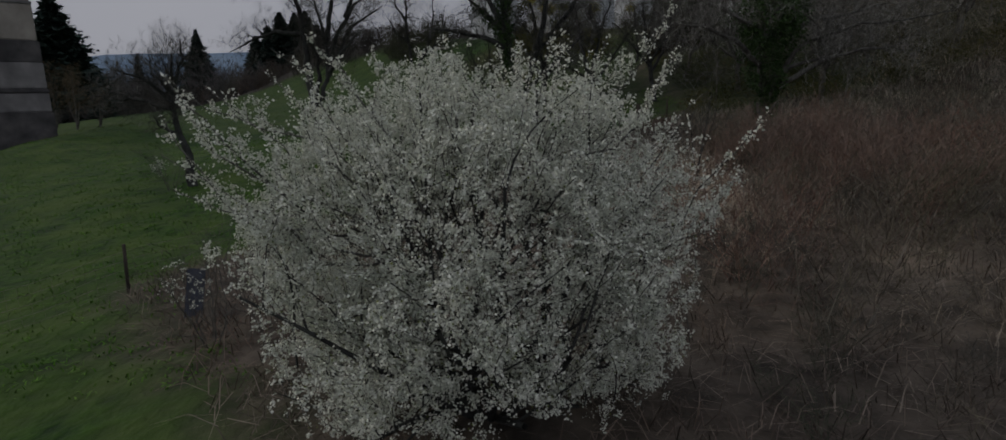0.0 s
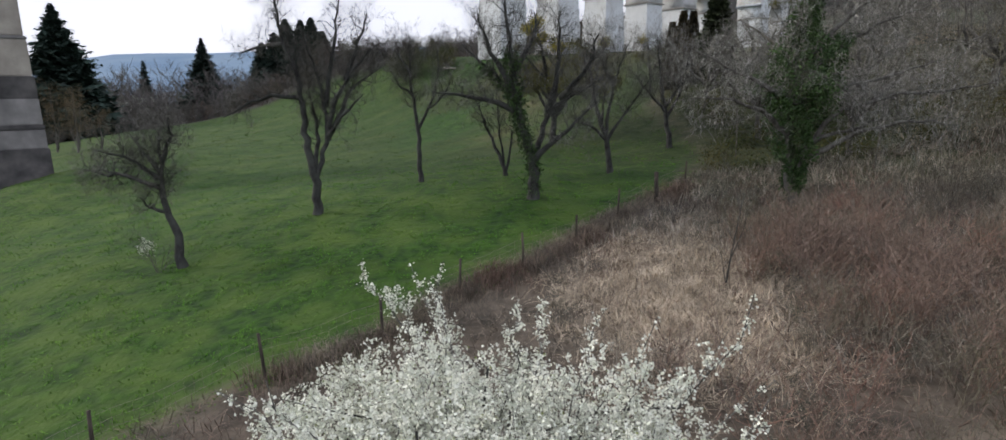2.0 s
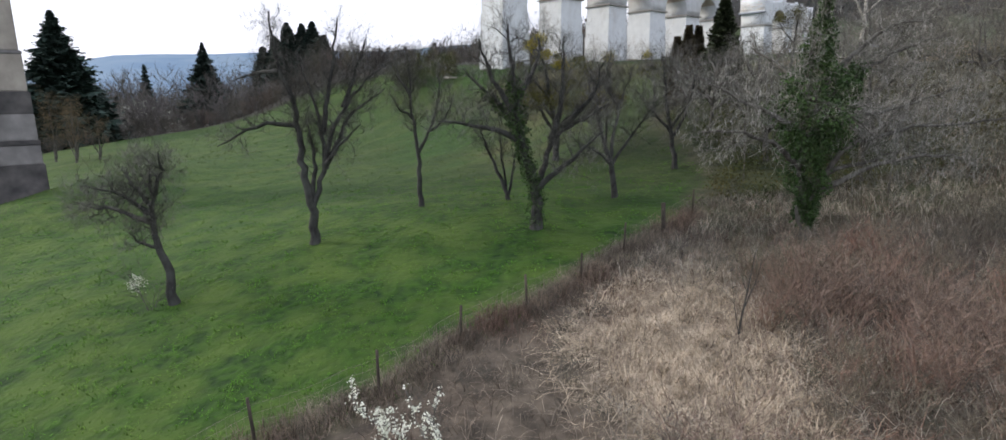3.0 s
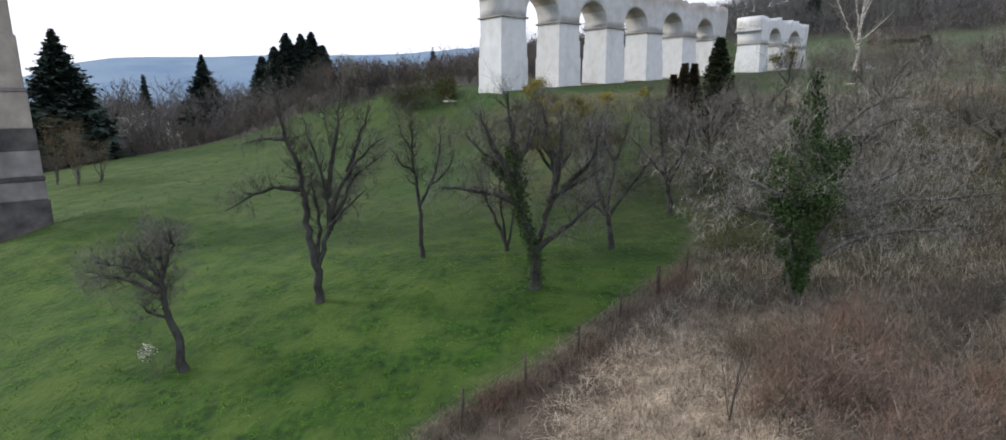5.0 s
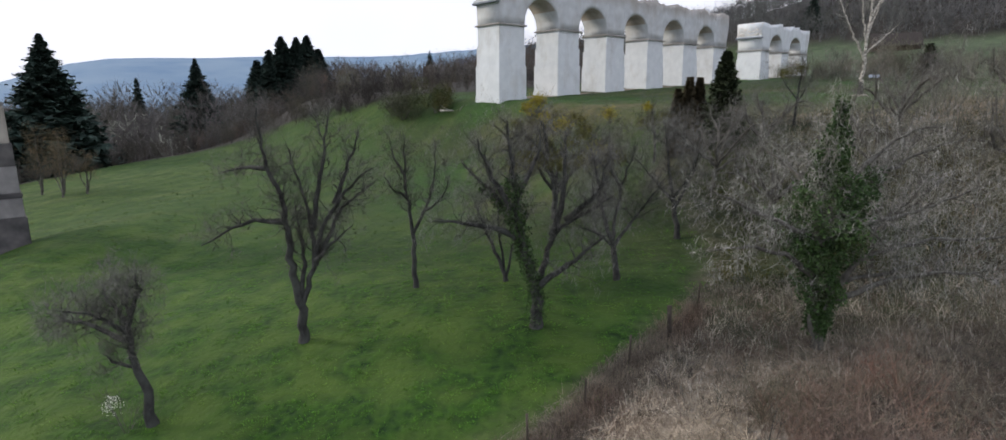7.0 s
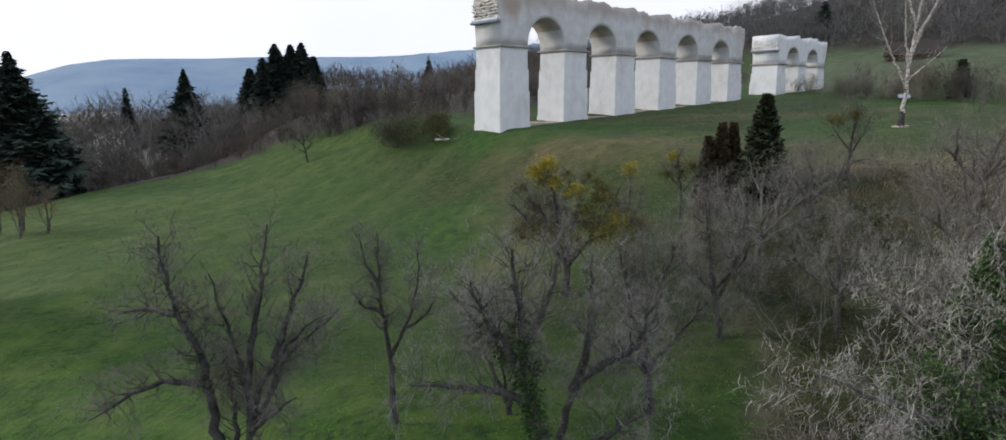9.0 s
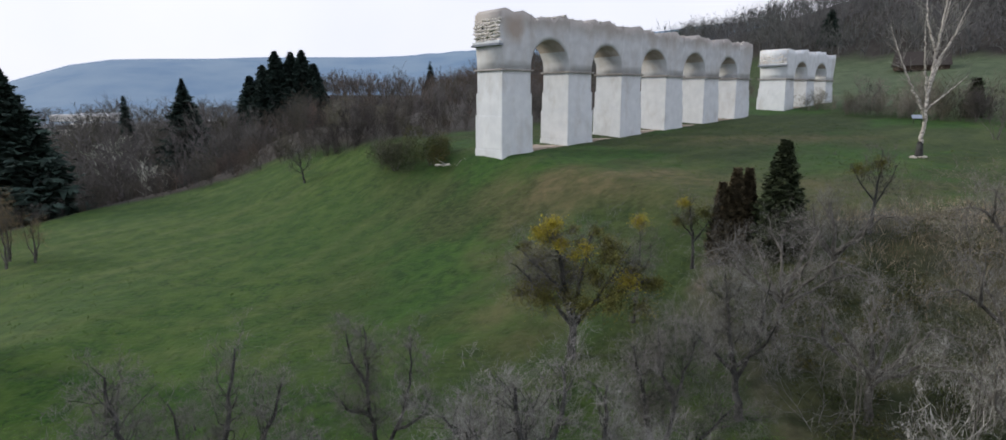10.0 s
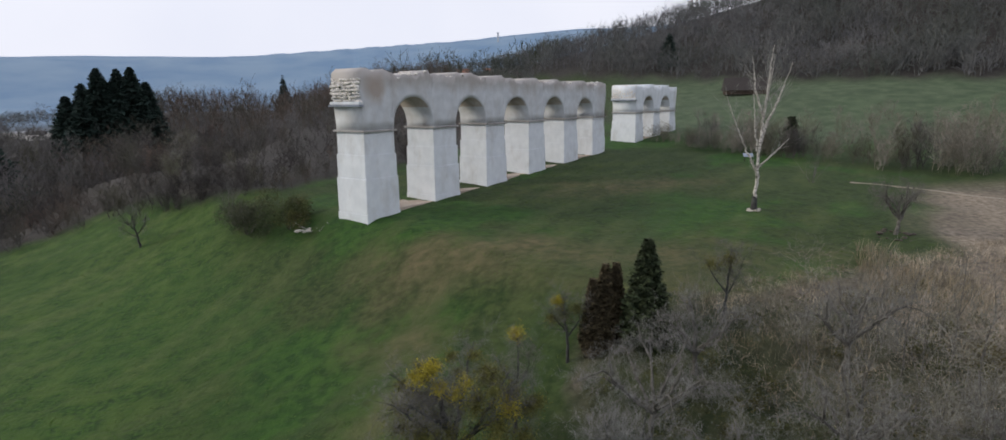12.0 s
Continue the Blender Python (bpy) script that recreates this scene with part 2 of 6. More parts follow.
def mesh_of(name, verts, tris=None, quads=None, material=None, smooth=False):
    """A mesh from arrays of corners, triangles and quads."""
    me = bpy.data.meshes.new(name)
    verts = np.asarray(verts, np.float32)
    tris = np.zeros((0, 3), np.int32) if tris is None else np.asarray(tris, np.int32)
    quads = np.zeros((0, 4), np.int32) if quads is None else np.asarray(quads, np.int32)
    loops = np.concatenate([tris.ravel(), quads.ravel()])
    starts = np.concatenate([np.arange(len(tris)) * 3, len(tris) * 3 + np.arange(len(quads)) * 4])
    me.vertices.add(len(verts))
    me.vertices.foreach_set("co", verts.ravel())
    me.loops.add(len(loops))
    me.loops.foreach_set("vertex_index", loops.astype(np.int32))
    me.polygons.add(len(starts))
    me.polygons.foreach_set("loop_start", starts.astype(np.int32))
    me.update(calc_edges=True)
    if smooth:
        me.polygons.foreach_set("use_smooth", np.ones(len(starts), bool))
    if material:
        me.materials.append(material)
    return me


def part_mesh(name, me, parent=None, label="", kind=""):
    ob = new(name, me)
    if parent:
        ob.parent = parent
    return tagged(ob, label=label, kind=kind)


def part(name, bm, material, parent=None, label=""):
    me = bpy.data.meshes.new(name)
    bm.to_mesh(me)
    bm.free()
    me.materials.append(material)
    return part_mesh(name, me, parent, label)


def thing(name, at, label, category, group="", turn=0.0):
    ob = new(name)
    ob.empty_display_size = 0.3
    ob.location = at
    ob.rotation_euler = (0, 0, turn)
    return tagged(ob, label=label, category=category, group=group)


def box(bm, lo, hi, bevel=0.0):
    made = bmesh.ops.create_cube(bm, size=1.0)["verts"]
    for v in made:
        v.co = Vector([lo[k] + (v.co[k] + 0.5) * (hi[k] - lo[k]) for k in range(3)])
    if bevel:
        edges = list({e for v in made for e in v.link_edges})
        bmesh.ops.bevel(bm, geom=edges, offset=bevel, segments=2, affect="EDGES")
    return bm


def tubes(polylines):
    """Tubes round many polylines (points, radii, sides): corners and quads."""
    groups = {}
    for pts, rad, sides in polylines:
        if pts.ndim == 2:
            pts, rad = pts[None], rad[None]
        groups.setdefault((pts.shape[1], sides), []).append((pts, rad))
    vs, qs, base = [], [], 0
    for (n, sides), items in groups.items():
        P = np.concatenate([a for a, _ in items]).astype(np.float32)
        R = np.concatenate([b for _, b in items]).astype(np.float32)
        T = np.gradient(P, axis=1)
        T /= np.linalg.norm(T, axis=2, keepdims=True) + 1e-9
        ref = np.where(np.abs(T[:, :1, 2:3]) > 0.8, np.array([[[1, 0.13, 0]]]), np.array([[[0.11, 0.07, 1]]]))
        A = np.cross(T, np.broadcast_to(ref, T.shape))
        A /= np.linalg.norm(A, axis=2, keepdims=True) + 1e-9
        B = np.cross(T, A)
        ang = np.arange(sides) * 2 * math.pi / sides
        if sides == 1:
            k = len(P)
            pair = np.stack([P + A * R[..., None], P - A * R[..., None]], 2)
            idx = base + np.arange(k * n * 2).reshape(k, n, 2)
            vs.append(pair.reshape(-1, 3))
            qs.append(np.stack([idx[:, :-1, 0], idx[:, :-1, 1], idx[:, 1:, 1], idx[:, 1:, 0]], -1).reshape(-1, 4))
            base += k * n * 2
            continue
        ring = P[:, :, None] + R[:, :, None, None] * (A[:, :, None] * np.cos(ang)[None, None, :, None] + B[:, :, None] * np.sin(ang)[None, None, :, None])
        k = len(P)
        idx = base + np.arange(k * n * sides).reshape(k, n, sides)
        nxt = np.roll(idx, -1, axis=2)
        q = np.stack([idx[:, :-1], nxt[:, :-1], nxt[:, 1:], idx[:, 1:]], axis=-1).reshape(-1, 4)
        vs.append(ring.reshape(-1, 3))
        qs.append(q)
        base += k * n * sides
    return np.concatenate(vs), np.concatenate(qs)


def unit(v):
    return v / (np.linalg.norm(v) + 1e-9)


def side_way(rng, d, angle):
    """A way that leaves d by that angle, turned at random round it."""
    a = np.cross(d, rng.normal(size=3))
    a = unit(a)
    return unit(d * math.cos(angle) + a * math.sin(angle))


def last_twigs(rng, q, d, length, r, row, angle, level):
    """All the end twigs of one branch at once."""
    n, bend, lift, sides = row[0], row[1], row[2], row[7]
    m = len(q)
    a = np.cross(d, rng.normal(size=(m, 3)))
    a /= np.linalg.norm(a, axis=1, keepdims=True) + 1e-9
    ang = (angle * rng.uniform(0.65, 1.3, m))[:, None]
    d = d * np.cos(ang) + a * np.sin(ang)
    pts = [q]
    for _ in range(n - 1):
        d = d + rng.normal(size=(m, 3)) * bend + np.array((0, 0, lift))
        d /= np.linalg.norm(d, axis=1, keepdims=True)
        pts.append(pts[-1] + d * (length / (n - 1))[:, None])
    return np.stack(pts, 1), r[:, None] * np.linspace(1, 0.35, n)[None], sides, level


def grow(rng, out, p, d, length, r, level, spec):
    """One branch and, level by level, its side branches. spec rows: (points, bend, lift, children, from, angle, ratio, sides)."""
    n, bend, lift, kids, t0, angle, ratio, sides = spec[level]
    pts = [np.array(p, float)]
    d = unit(np.array(d, float))
    ways = [d]
    step = length / (n - 1)
    for k in range(n - 1):
        d = unit(d + rng.normal(size=3) * bend + np.array((0, 0, lift)))
        pts.append(pts[-1] + d * step)
        ways.append(d)
    tip = 0.25 if level + 1 < len(spec) else 0.35
    rad = r * np.linspace(1, tip, n)
    out.append((np.array(pts), rad, sides, level))
    if level + 1 < len(spec):
        count = max(1, int(round(kids * rng.uniform(0.75, 1.25))))
        if level + 2 == len(spec):
            t = t0 + (1 - t0) * (np.arange(count) + rng.uniform(0.1, 0.9, count)) / count
            i = np.minimum(n - 2, (t * (n - 1)).astype(int))
            f = (t * (n - 1) - i)[:, None]
            P, D = np.array(pts), np.array(ways)[i]
            out.append(last_twigs(rng, P[i] * (1 - f) + P[i + 1] * f, D, length * ratio * rng.uniform(0.6, 1.2, count) * (1.15 - 0.5 * t), np.maximum(rad[i] * 0.5, spec[level + 1][8] if len(spec[level + 1]) > 8 else 0.0025), spec[level + 1], radians(angle), level + 1))
            return
        for c in range(count):
            t = t0 + (1 - t0) * (c + rng.uniform(0.1, 0.9)) / count
            i = min(n - 2, int(t * (n - 1)))
            f = t * (n - 1) - i
            q = pts[i] * (1 - f) + pts[i + 1] * f
            grow(rng, out, q, side_way(rng, ways[i], radians(angle) * rng.uniform(0.65, 1.3)), length * ratio * rng.uniform(0.6, 1.2) * (1.15 - 0.5 * t), max(rad[i] * 0.52, 0.003), level + 1, spec)


def wander(rng, a, b, n, amount):
    """A bent line from a to b."""
    a, b = np.array(a, float), np.array(b, float)
    t = np.linspace(0, 1, n)[:, None]
    w = np.cumsum(rng.normal(size=(n, 3)), axis=0)
    w = w - w[0] - (w[-1] - w[0]) * t
    return a + (b - a) * t + w * amount * np.linalg.norm(b - a) / n


def split_levels(lines, cut):
    """Tubes of the limbs (levels below cut) and of the twigs."""
    limbs = tubes([(p, r, s) for p, r, s, l in lines if l < cut])
    fine = [(p, r, s) for p, r, s, l in lines if l >= cut]
    return limbs, (tubes(fine) if fine else None)


def leaves(points, size, rng, jitter=0.5, ways=None, aspect=0.7):
    """A kite-shaped leaf at each point, turned at random: corners and quads."""
    n = len(points)
    size = size * rng.uniform(1 - jitter, 1 + jitter, n)[:, None]
    a = rng.normal(size=(n, 3)) if ways is None else ways + rng.normal(size=(n, 3)) * 0.5
    a /= np.linalg.norm(a, axis=1, keepdims=True)
    b = np.cross(a, rng.normal(size=(n, 3)))
    b /= np.linalg.norm(b, axis=1, keepdims=True)
    c = np.cross(a, b)
    p = np.asarray(points)
    v = np.stack([p, p + (a * 0.5 + b * 0.5 * aspect + c * 0.12) * size, p + a * size, p + (a * 0.5 - b * 0.5 * aspect + c * 0.12) * size], axis=1)
    q = np.arange(n * 4).reshape(n, 4)
    return v.reshape(-1, 3), q


def blades(points, height, width, lean, rng, bend=0.5):
    """Grass blades of two parts, wide at the foot: corners, quads and tips."""
    n = len(points)
    ang = rng.uniform(0, 2 * math.pi, n)
    side = np.stack([np.cos(ang), np.sin(ang), np.zeros(n)], 1)
    fall_a = rng.uniform(0, 2 * math.pi, n)
    fall = np.stack([np.cos(fall_a), np.sin(fall_a), np.zeros(n)], 1)
    hgt = (height * rng.uniform(0.55, 1.35, n))[:, None]
    ln = (lean * rng.uniform(0.2, 1.6, n))[:, None]
    up = np.array([[0, 0, 1.0]])
    mid_up = np.sqrt(np.maximum(0.05, 1 - np.minimum(ln, 0.97) ** 2))
    mid = points + hgt * 0.55 * (up * mid_up + fall * ln)
    tip = mid + hgt * 0.5 * (up * (mid_up - bend) + fall * (ln + bend * 0.7))
    w = width * side
    v = np.stack([points - w, points + w, mid + w * 0.7, mid - w * 0.7, tip], axis=1).reshape(-1, 3)
    i = np.arange(n) * 5
    quads = np.stack([i, i + 1, i + 2, i + 3], 1)
    tris = np.stack([i + 3, i + 2, i + 4], 1)
    return v, tris, quads


# ---------------------------------------------------------------- the lie of the land


def soft(v, k):
    return np.maximum(v, 0) + k * np.log1p(np.exp(-np.abs(v) / k))


def sstep(a, b, v):
    t = np.clip((v - a) / (b - a), 0, 1)
    return t * t * (3 - 2 * t)


def ripple(x, y, s, k):
    return np.sin(x * s + 1.3 * np.sin(y * s * 0.7 + k)) * np.cos(y * s * 1.1 + 1.7 * np.sin(x * s * 0.6 + 2 * k))


# edge of the wood behind the field
EDGE = np.array([(-95, 62), (-66, 82), (-60, 97), (-49, 103), (-38, 105.5), (-31, 103), (-23.5, 96), (-17, 93), (-11, 92), (0, 101), (12, 114), (25, 127), (40, 141), (56, 146), (80, 150)])


def land(x, y):
    """Height of the ground: an orchard slope, the terrace of the aqueduct, the valley and the hills."""
    x, y = np.asarray(x, float), np.asarray(y, float)
    u = 0.757 * x + 0.66 * y
    slope = 0.29 + 0.100 * u + 0.013 * soft(np.minimum(u, 90) - 26.7, 4) ** 2
    slope = slope + 1.02 * np.exp(-(((x + 5) / 14) ** 2) - ((y - 30) / 9) ** 2) + 1.42 * np.exp(-(((x + 31) / 6) ** 2) - ((y - 46) / 14) ** 2)
    terrace = 11.86 + 0.0218 * (x + 2) + 0.0629 * (np.clip(y, -200, 150) - 77.3)
    z = slope - soft(slope - terrace, 0.4)
    z = np.maximum(z, -14 + 0.02 * z)
    r = np.hypot(x, y) + 1e-6
    phi = np.degrees(np.arctan2(x, y))
    # meadow rising to the foot of the wooded hill
    rise = 0.16 * soft(u - 150, 8)
    rise = (rise - soft(rise - 14, 3)) * sstep(-6, 10, phi) * sstep(150, 75, phi)
    # falls to the river behind the wood
    be = y - np.interp(x, EDGE[:, 0], EDGE[:, 1])
    drop = 13 * sstep(0, 75, be) * sstep(-14, -42, x) + 7 * sstep(180, 380, r) * sstep(14, -10, phi)
    z = z + rise - drop
    # wooded swell beyond the hollow
    swell = sstep(-23, -17, phi) * sstep(10, 3, phi) * sstep(178, 262, r) * sstep(430, 300, r)
    z = z + (19.5 - z) * swell
    # wooded hill
    hill = np.interp(phi, (-8, -1.6, 2, 8, 15, 19.5, 26, 31, 45, 90), (22, 29, 32, 35, 40, 45, 54, 61, 78, 84))
    z = z + (hill - z) * sstep(205, 305, r) * sstep(-8, 1, phi) * sstep(150, 75, phi) * sstep(2200, 1500, r)
    # far ridge across the valley
    ridge = np.interp(phi, (-46, -40, -37.5, -36, -34.6, -30, -26.9, -11, -5.9, 1.8, 12.2, 17.8, 30), (38, 62, 112, 150, 171, 188, 192, 216, 236, 268, 310, 329, 350))
    ridge = ridge + 1.6 * np.sin(phi * 2.3) + 0.8 * np.sin(phi * 7.1)
    z = z + (ridge - z) * sstep(1700, 2900, r) * sstep(-130, -60, phi) * sstep(150, 90, phi)
    lumps = 0.07 * ripple(x, y, 0.9, 0.4) + 0.05 * ripple(x, y, 2.1, 1.9)
    return z + lumps * sstep(200, 120, r)


def land1(x, y):
    return float(land(x, y))


# fence line from the camera's side up to the thicket
FENCE = np.array([(-10.8, 8.6), (-8.1, 12.2), (-5.7, 14.6), (-3.35, 16.3), (-1.55, 18.7), (0.4, 20.35), (2.26, 22.05), (4.08, 24.2), (6.05, 26.2), (7.9, 28.6), (10.2, 33.0), (11.3, 38.0), (11.0, 43.0), (10.6, 47.5), (12.2, 49.6), (22.0, 49.6), (40.0, 51.5), (60.0, 54.0)])


def right_of_fence(x, y):
    """Signed distance from the fence line, positive on the overgrown side."""
    x, y = np.asarray(x, float), np.asarray(y, float)
    best = np.full(x.shape, 1e9)
    sign = np.ones(x.shape)
    for (ax, ay), (bx, by) in zip(FENCE[:-1], FENCE[1:]):
        dx, dy = bx - ax, by - ay
        t = np.clip(((x - ax) * dx + (y - ay) * dy) / (dx * dx + dy * dy), 0, 1)
        ex, ey = x - ax - t * dx, y - ay - t * dy
        dist = np.hypot(ex, ey)
        cr = ex * dy - ey * dx
        near = dist < best
        best = np.where(near, dist, best)
        sign = np.where(near, np.sign(cr), sign)
    out = best * sign
    left = x - np.interp(y, (0, 6.4, 8.8, 10.8, 12.4), (1.0, -2.7, -4.6, -6.6, -7.6))
    return np.where(y < 12.4, np.minimum(out, left * 0.8), out)




def behind_edge(x, y):
    """Positive inside the wood: how far beyond its edge."""
    x, y = np.asarray(x, float), np.asarray(y, float)
    return y - np.interp(x, EDGE[:, 0], EDGE[:, 1])


# ---------------------------------------------------------------- ground
def axis_of(core_lo, core_hi, step, far):
    core = np.arange(core_lo, core_hi + 0.01, step)
    out_hi, out_lo, s = [core[-1]], [core[0]], step
    while out_hi[-1] < far:
        s *= 1.11
        out_hi.append(out_hi[-1] + s)
    s = step
    while out_lo[-1] > -far:
        s *= 1.11
        out_lo.append(out_lo[-1] - s)
    return np.concatenate([out_lo[:0:-1], core, out_hi[1:]])


gx, gy = axis_of(-55, 65, 1.1, 4400), axis_of(2, 125, 1.1, 4400)
XX, YY = np.meshgrid(gx, gy)
ZZ = land(XX, YY)
nx, ny = len(gx), len(gy)
gi = np.arange(nx * ny).reshape(ny, nx)
ground_quads = np.stack([gi[:-1, :-1], gi[:-1, 1:], gi[1:, 1:], gi[1:, :-1]], -1).reshape(-1, 4)
ground_me = mesh_of("ground", np.stack([XX, YY, ZZ], -1).reshape(-1, 3), None, ground_quads, None, smooth=True)
rf = right_of_fence(XX, YY)
dry = sstep(-0.6, 1.2, rf + 0.7 + 0.5 * ripple(XX, YY, 1.3, 0.2))
patch = np.exp(-(((XX - 4.4) / 2.7) ** 2) - ((YY - 17.6) / 4.3) ** 2) + 0.72 * np.exp(-(((XX - 8.0) / 3.2) ** 2) - ((YY - 23.0) / 2.5) ** 2) + 0.62 * np.exp(-(((XX - 14.0) / 4.0) ** 2) - ((YY - 25.0) / 2.5) ** 2) + 0.6 * np.exp(-(((XX - 8.6) / 2.2) ** 2) - ((YY - 10.3) / 1.7) ** 2) + 0.22 * ripple(XX, YY, 1.7, 0.9)
straw = 0.9 * sstep(0.35, 0.7, patch) * sstep(0.8, 2.0, rf)
far_dry = sstep(-1.5, 3.0, ((XX - 30) * 27 - (YY - 39) * 24) / 36.1 + 1.6 * ripple(XX, YY, 0.5, 0.6)) * sstep(35, 40, YY) * sstep(76, 68, YY) * sstep(95, 75, XX)
dry = np.maximum(dry, 0.9 * far_dry)
straw = np.maximum(straw, 0.36 * far_dry * (1 + 0.6 * ripple(XX, YY, 0.35, 1.4)))
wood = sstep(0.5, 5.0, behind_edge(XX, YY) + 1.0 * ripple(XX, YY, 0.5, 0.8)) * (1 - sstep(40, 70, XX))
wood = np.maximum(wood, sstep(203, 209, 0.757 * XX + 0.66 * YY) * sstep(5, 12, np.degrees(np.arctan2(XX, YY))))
# first term is painted shade under the trees, second the thicket floor
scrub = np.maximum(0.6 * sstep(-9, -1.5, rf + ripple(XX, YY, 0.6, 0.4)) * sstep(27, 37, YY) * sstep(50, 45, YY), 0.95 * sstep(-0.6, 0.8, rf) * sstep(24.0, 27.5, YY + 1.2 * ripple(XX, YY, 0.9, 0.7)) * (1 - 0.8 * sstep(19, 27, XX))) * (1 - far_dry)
meadow = 0.85 * sstep(118, 140, 0.757 * XX + 0.66 * YY) * sstep(18, 26, np.degrees(np.arctan2(XX, YY))) * sstep(500, 300, YY)
# aerial haze put into the ground colour, bluer with range
haze_blue = sstep(700, 2000, np.hypot(XX, YY))
upper = 0.85 * sstep(22, 58, YY + 0.35 * XX + 4 * ripple(XX, YY, 0.25, 0.3)) * sstep(900, 500, YY) * (1 - 0.75 * sstep(-6, -22, XX))
lush = 0.95 * sstep(0.0, 0.6, ripple(XX, YY, 0.13, 0.5) + 0.5 * ripple(XX, YY, 0.41, 1.7) + 0.25 * ripple(XX, YY, 1.3, 0.1)) * sstep(20, 40, YY) * sstep(170, 130, YY) * (1 - 0.7 * sstep(-4, -18, XX))
cross = 0.66 * XX - 0.757 * YY + 2.0 * np.sin(YY * 0.09)
track = 0.75 * sum(np.exp(-(((cross + c) / 0.55) ** 2)) for c in (34.0, 36.2, 44.5)) * sstep(32, 42, YY) * sstep(82, 66, YY)
along = 0.757 * XX + 0.66 * YY
streak = 0.35 * sstep(0.15, 0.9, ripple(along * 0.35, cross * 1.5, 0.5, 0.8) + 0.6 * ripple(along * 0.6, cross * 2.2, 0.8, 2.1)) * sstep(30, 45, YY) * sstep(120, 95, YY)
worn = 0.8 * np.exp(-(((XX - 9 + 0.9 * (YY - 64)) / 8) ** 2) - ((YY - 64.5) / 5) ** 2) + 0.7 * np.exp(-(((XX - 30) / 10) ** 2) - ((YY - 84) / 4) ** 2) + 0.5 * np.exp(-(((XX - 1) / 4) ** 2) - ((YY - 55) / 9) ** 2) + 0.5 * np.exp(-(((XX - 25) / 9) ** 2) - ((YY - 56.5) / 6) ** 2)
worn = np.clip(worn + 0.25 * ripple(XX, YY, 0.6, 1.1) * (worn > 0.1), 0, 0.8)
for key, arr in (("upper", upper), ("lush", lush), ("streak", streak), ("track", track), ("worn", worn), ("dry", dry), ("straw", straw), ("scrub", scrub), ("meadow", meadow), ("wood", wood), ("distance", haze_blue)):
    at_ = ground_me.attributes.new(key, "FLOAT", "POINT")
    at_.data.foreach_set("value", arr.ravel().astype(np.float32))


def ground_material():
    m = mat("ground_cover", (0.007, 0.029, 0.004), (0.034, 0.088, 0.008), 3.0, bump=1.0, island=0, big=(0.054, 0.098, 0.016), big_scale=0.6, bump_dist=0.12)
    nt = m.node_tree
    b = nt.nodes["Principled BSDF"]
    col = b.inputs["Base Color"].links[0].from_socket
    tc = nt.nodes.new("ShaderNodeTexCoord")

    def layer(col, attr, c1, c2, scale):
        nz = nt.nodes.new("ShaderNodeTexNoise")
        nz.inputs["Scale"].default_value = scale
        nz.inputs["Detail"].default_value = 7
        nt.links.new(tc.outputs["Object"], nz.inputs["Vector"])
        rp = nt.nodes.new("ShaderNodeValToRGB")
        rp.color_ramp.elements[0].position, rp.color_ramp.elements[1].position = 0.35, 0.65
        rp.color_ramp.elements[0].color, rp.color_ramp.elements[1].color = (*c1, 1), (*c2, 1)
        nt.links.new(nz.outputs["Fac"], rp.inputs["Fac"])
        at2 = nt.nodes.new("ShaderNodeAttribute")
        at2.attribute_name = attr
        mx = nt.nodes.new("ShaderNodeMix")
        mx.data_type = "RGBA"
        nt.links.new(at2.outputs["Fac"], mx.inputs["Factor"])
        nt.links.new(col, mx.inputs["A"])
        nt.links.new(rp.outputs["Color"], mx.inputs["B"])
        return mx.outputs["Result"]

    col = layer(col, "upper", (0.009, 0.021, 0.005), (0.034, 0.052, 0.014), 1.6)
    col = layer(col, "lush", (0.010, 0.040, 0.005), (0.030, 0.080, 0.010), 1.1)
    col = layer(col, "streak", (0.046, 0.072, 0.018), (0.088, 0.108, 0.038), 1.2)
    col = layer(col, "track", (0.020, 0.044, 0.012), (0.040, 0.066, 0.020), 1.5)
    col = layer(col, "worn", (0.055, 0.056, 0.023), (0.118, 0.098, 0.052), 0.8)
    col = layer(col, "dry", (0.048, 0.041, 0.034), (0.132, 0.110, 0.088), 1.6)
    col = layer(col, "straw", (0.17, 0.135, 0.10), (0.42, 0.355, 0.275), 2.2)
    # dark scrub floor, also the painted tree shade on the fence's green side
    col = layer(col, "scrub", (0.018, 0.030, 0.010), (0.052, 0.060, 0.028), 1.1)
    # meadow below the hill greyed, its haze put into the colour
    col = layer(col, "meadow", (0.042, 0.066, 0.036), (0.080, 0.108, 0.062), 0.3)
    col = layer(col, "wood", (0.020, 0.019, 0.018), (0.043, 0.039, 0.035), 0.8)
    # blue haze of the far ridge, painted as base colour
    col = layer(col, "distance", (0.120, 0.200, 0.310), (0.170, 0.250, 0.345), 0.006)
    nt.links.new(col, b.inputs["Base Color"])
    return m


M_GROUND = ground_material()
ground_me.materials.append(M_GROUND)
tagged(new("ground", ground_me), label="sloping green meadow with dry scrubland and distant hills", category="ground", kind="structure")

# ---------------------------------------------------------------- aqueduct
AQ_D = np.array((0.75, 0.6614))
AQ_N = np.array((0.6614, -0.75))
AQ_B = np.array((-0.51, 76.3))
AQ_TURN = math.atan2(AQ_D[1], AQ_D[0])
# local frame: x along the aqueduct, y away from its front face, z up from sea of the world


def aq_ground(s, w=0.0):
    p = AQ_B + AQ_D * s - AQ_N * w
    return land1(p[0], p[1])


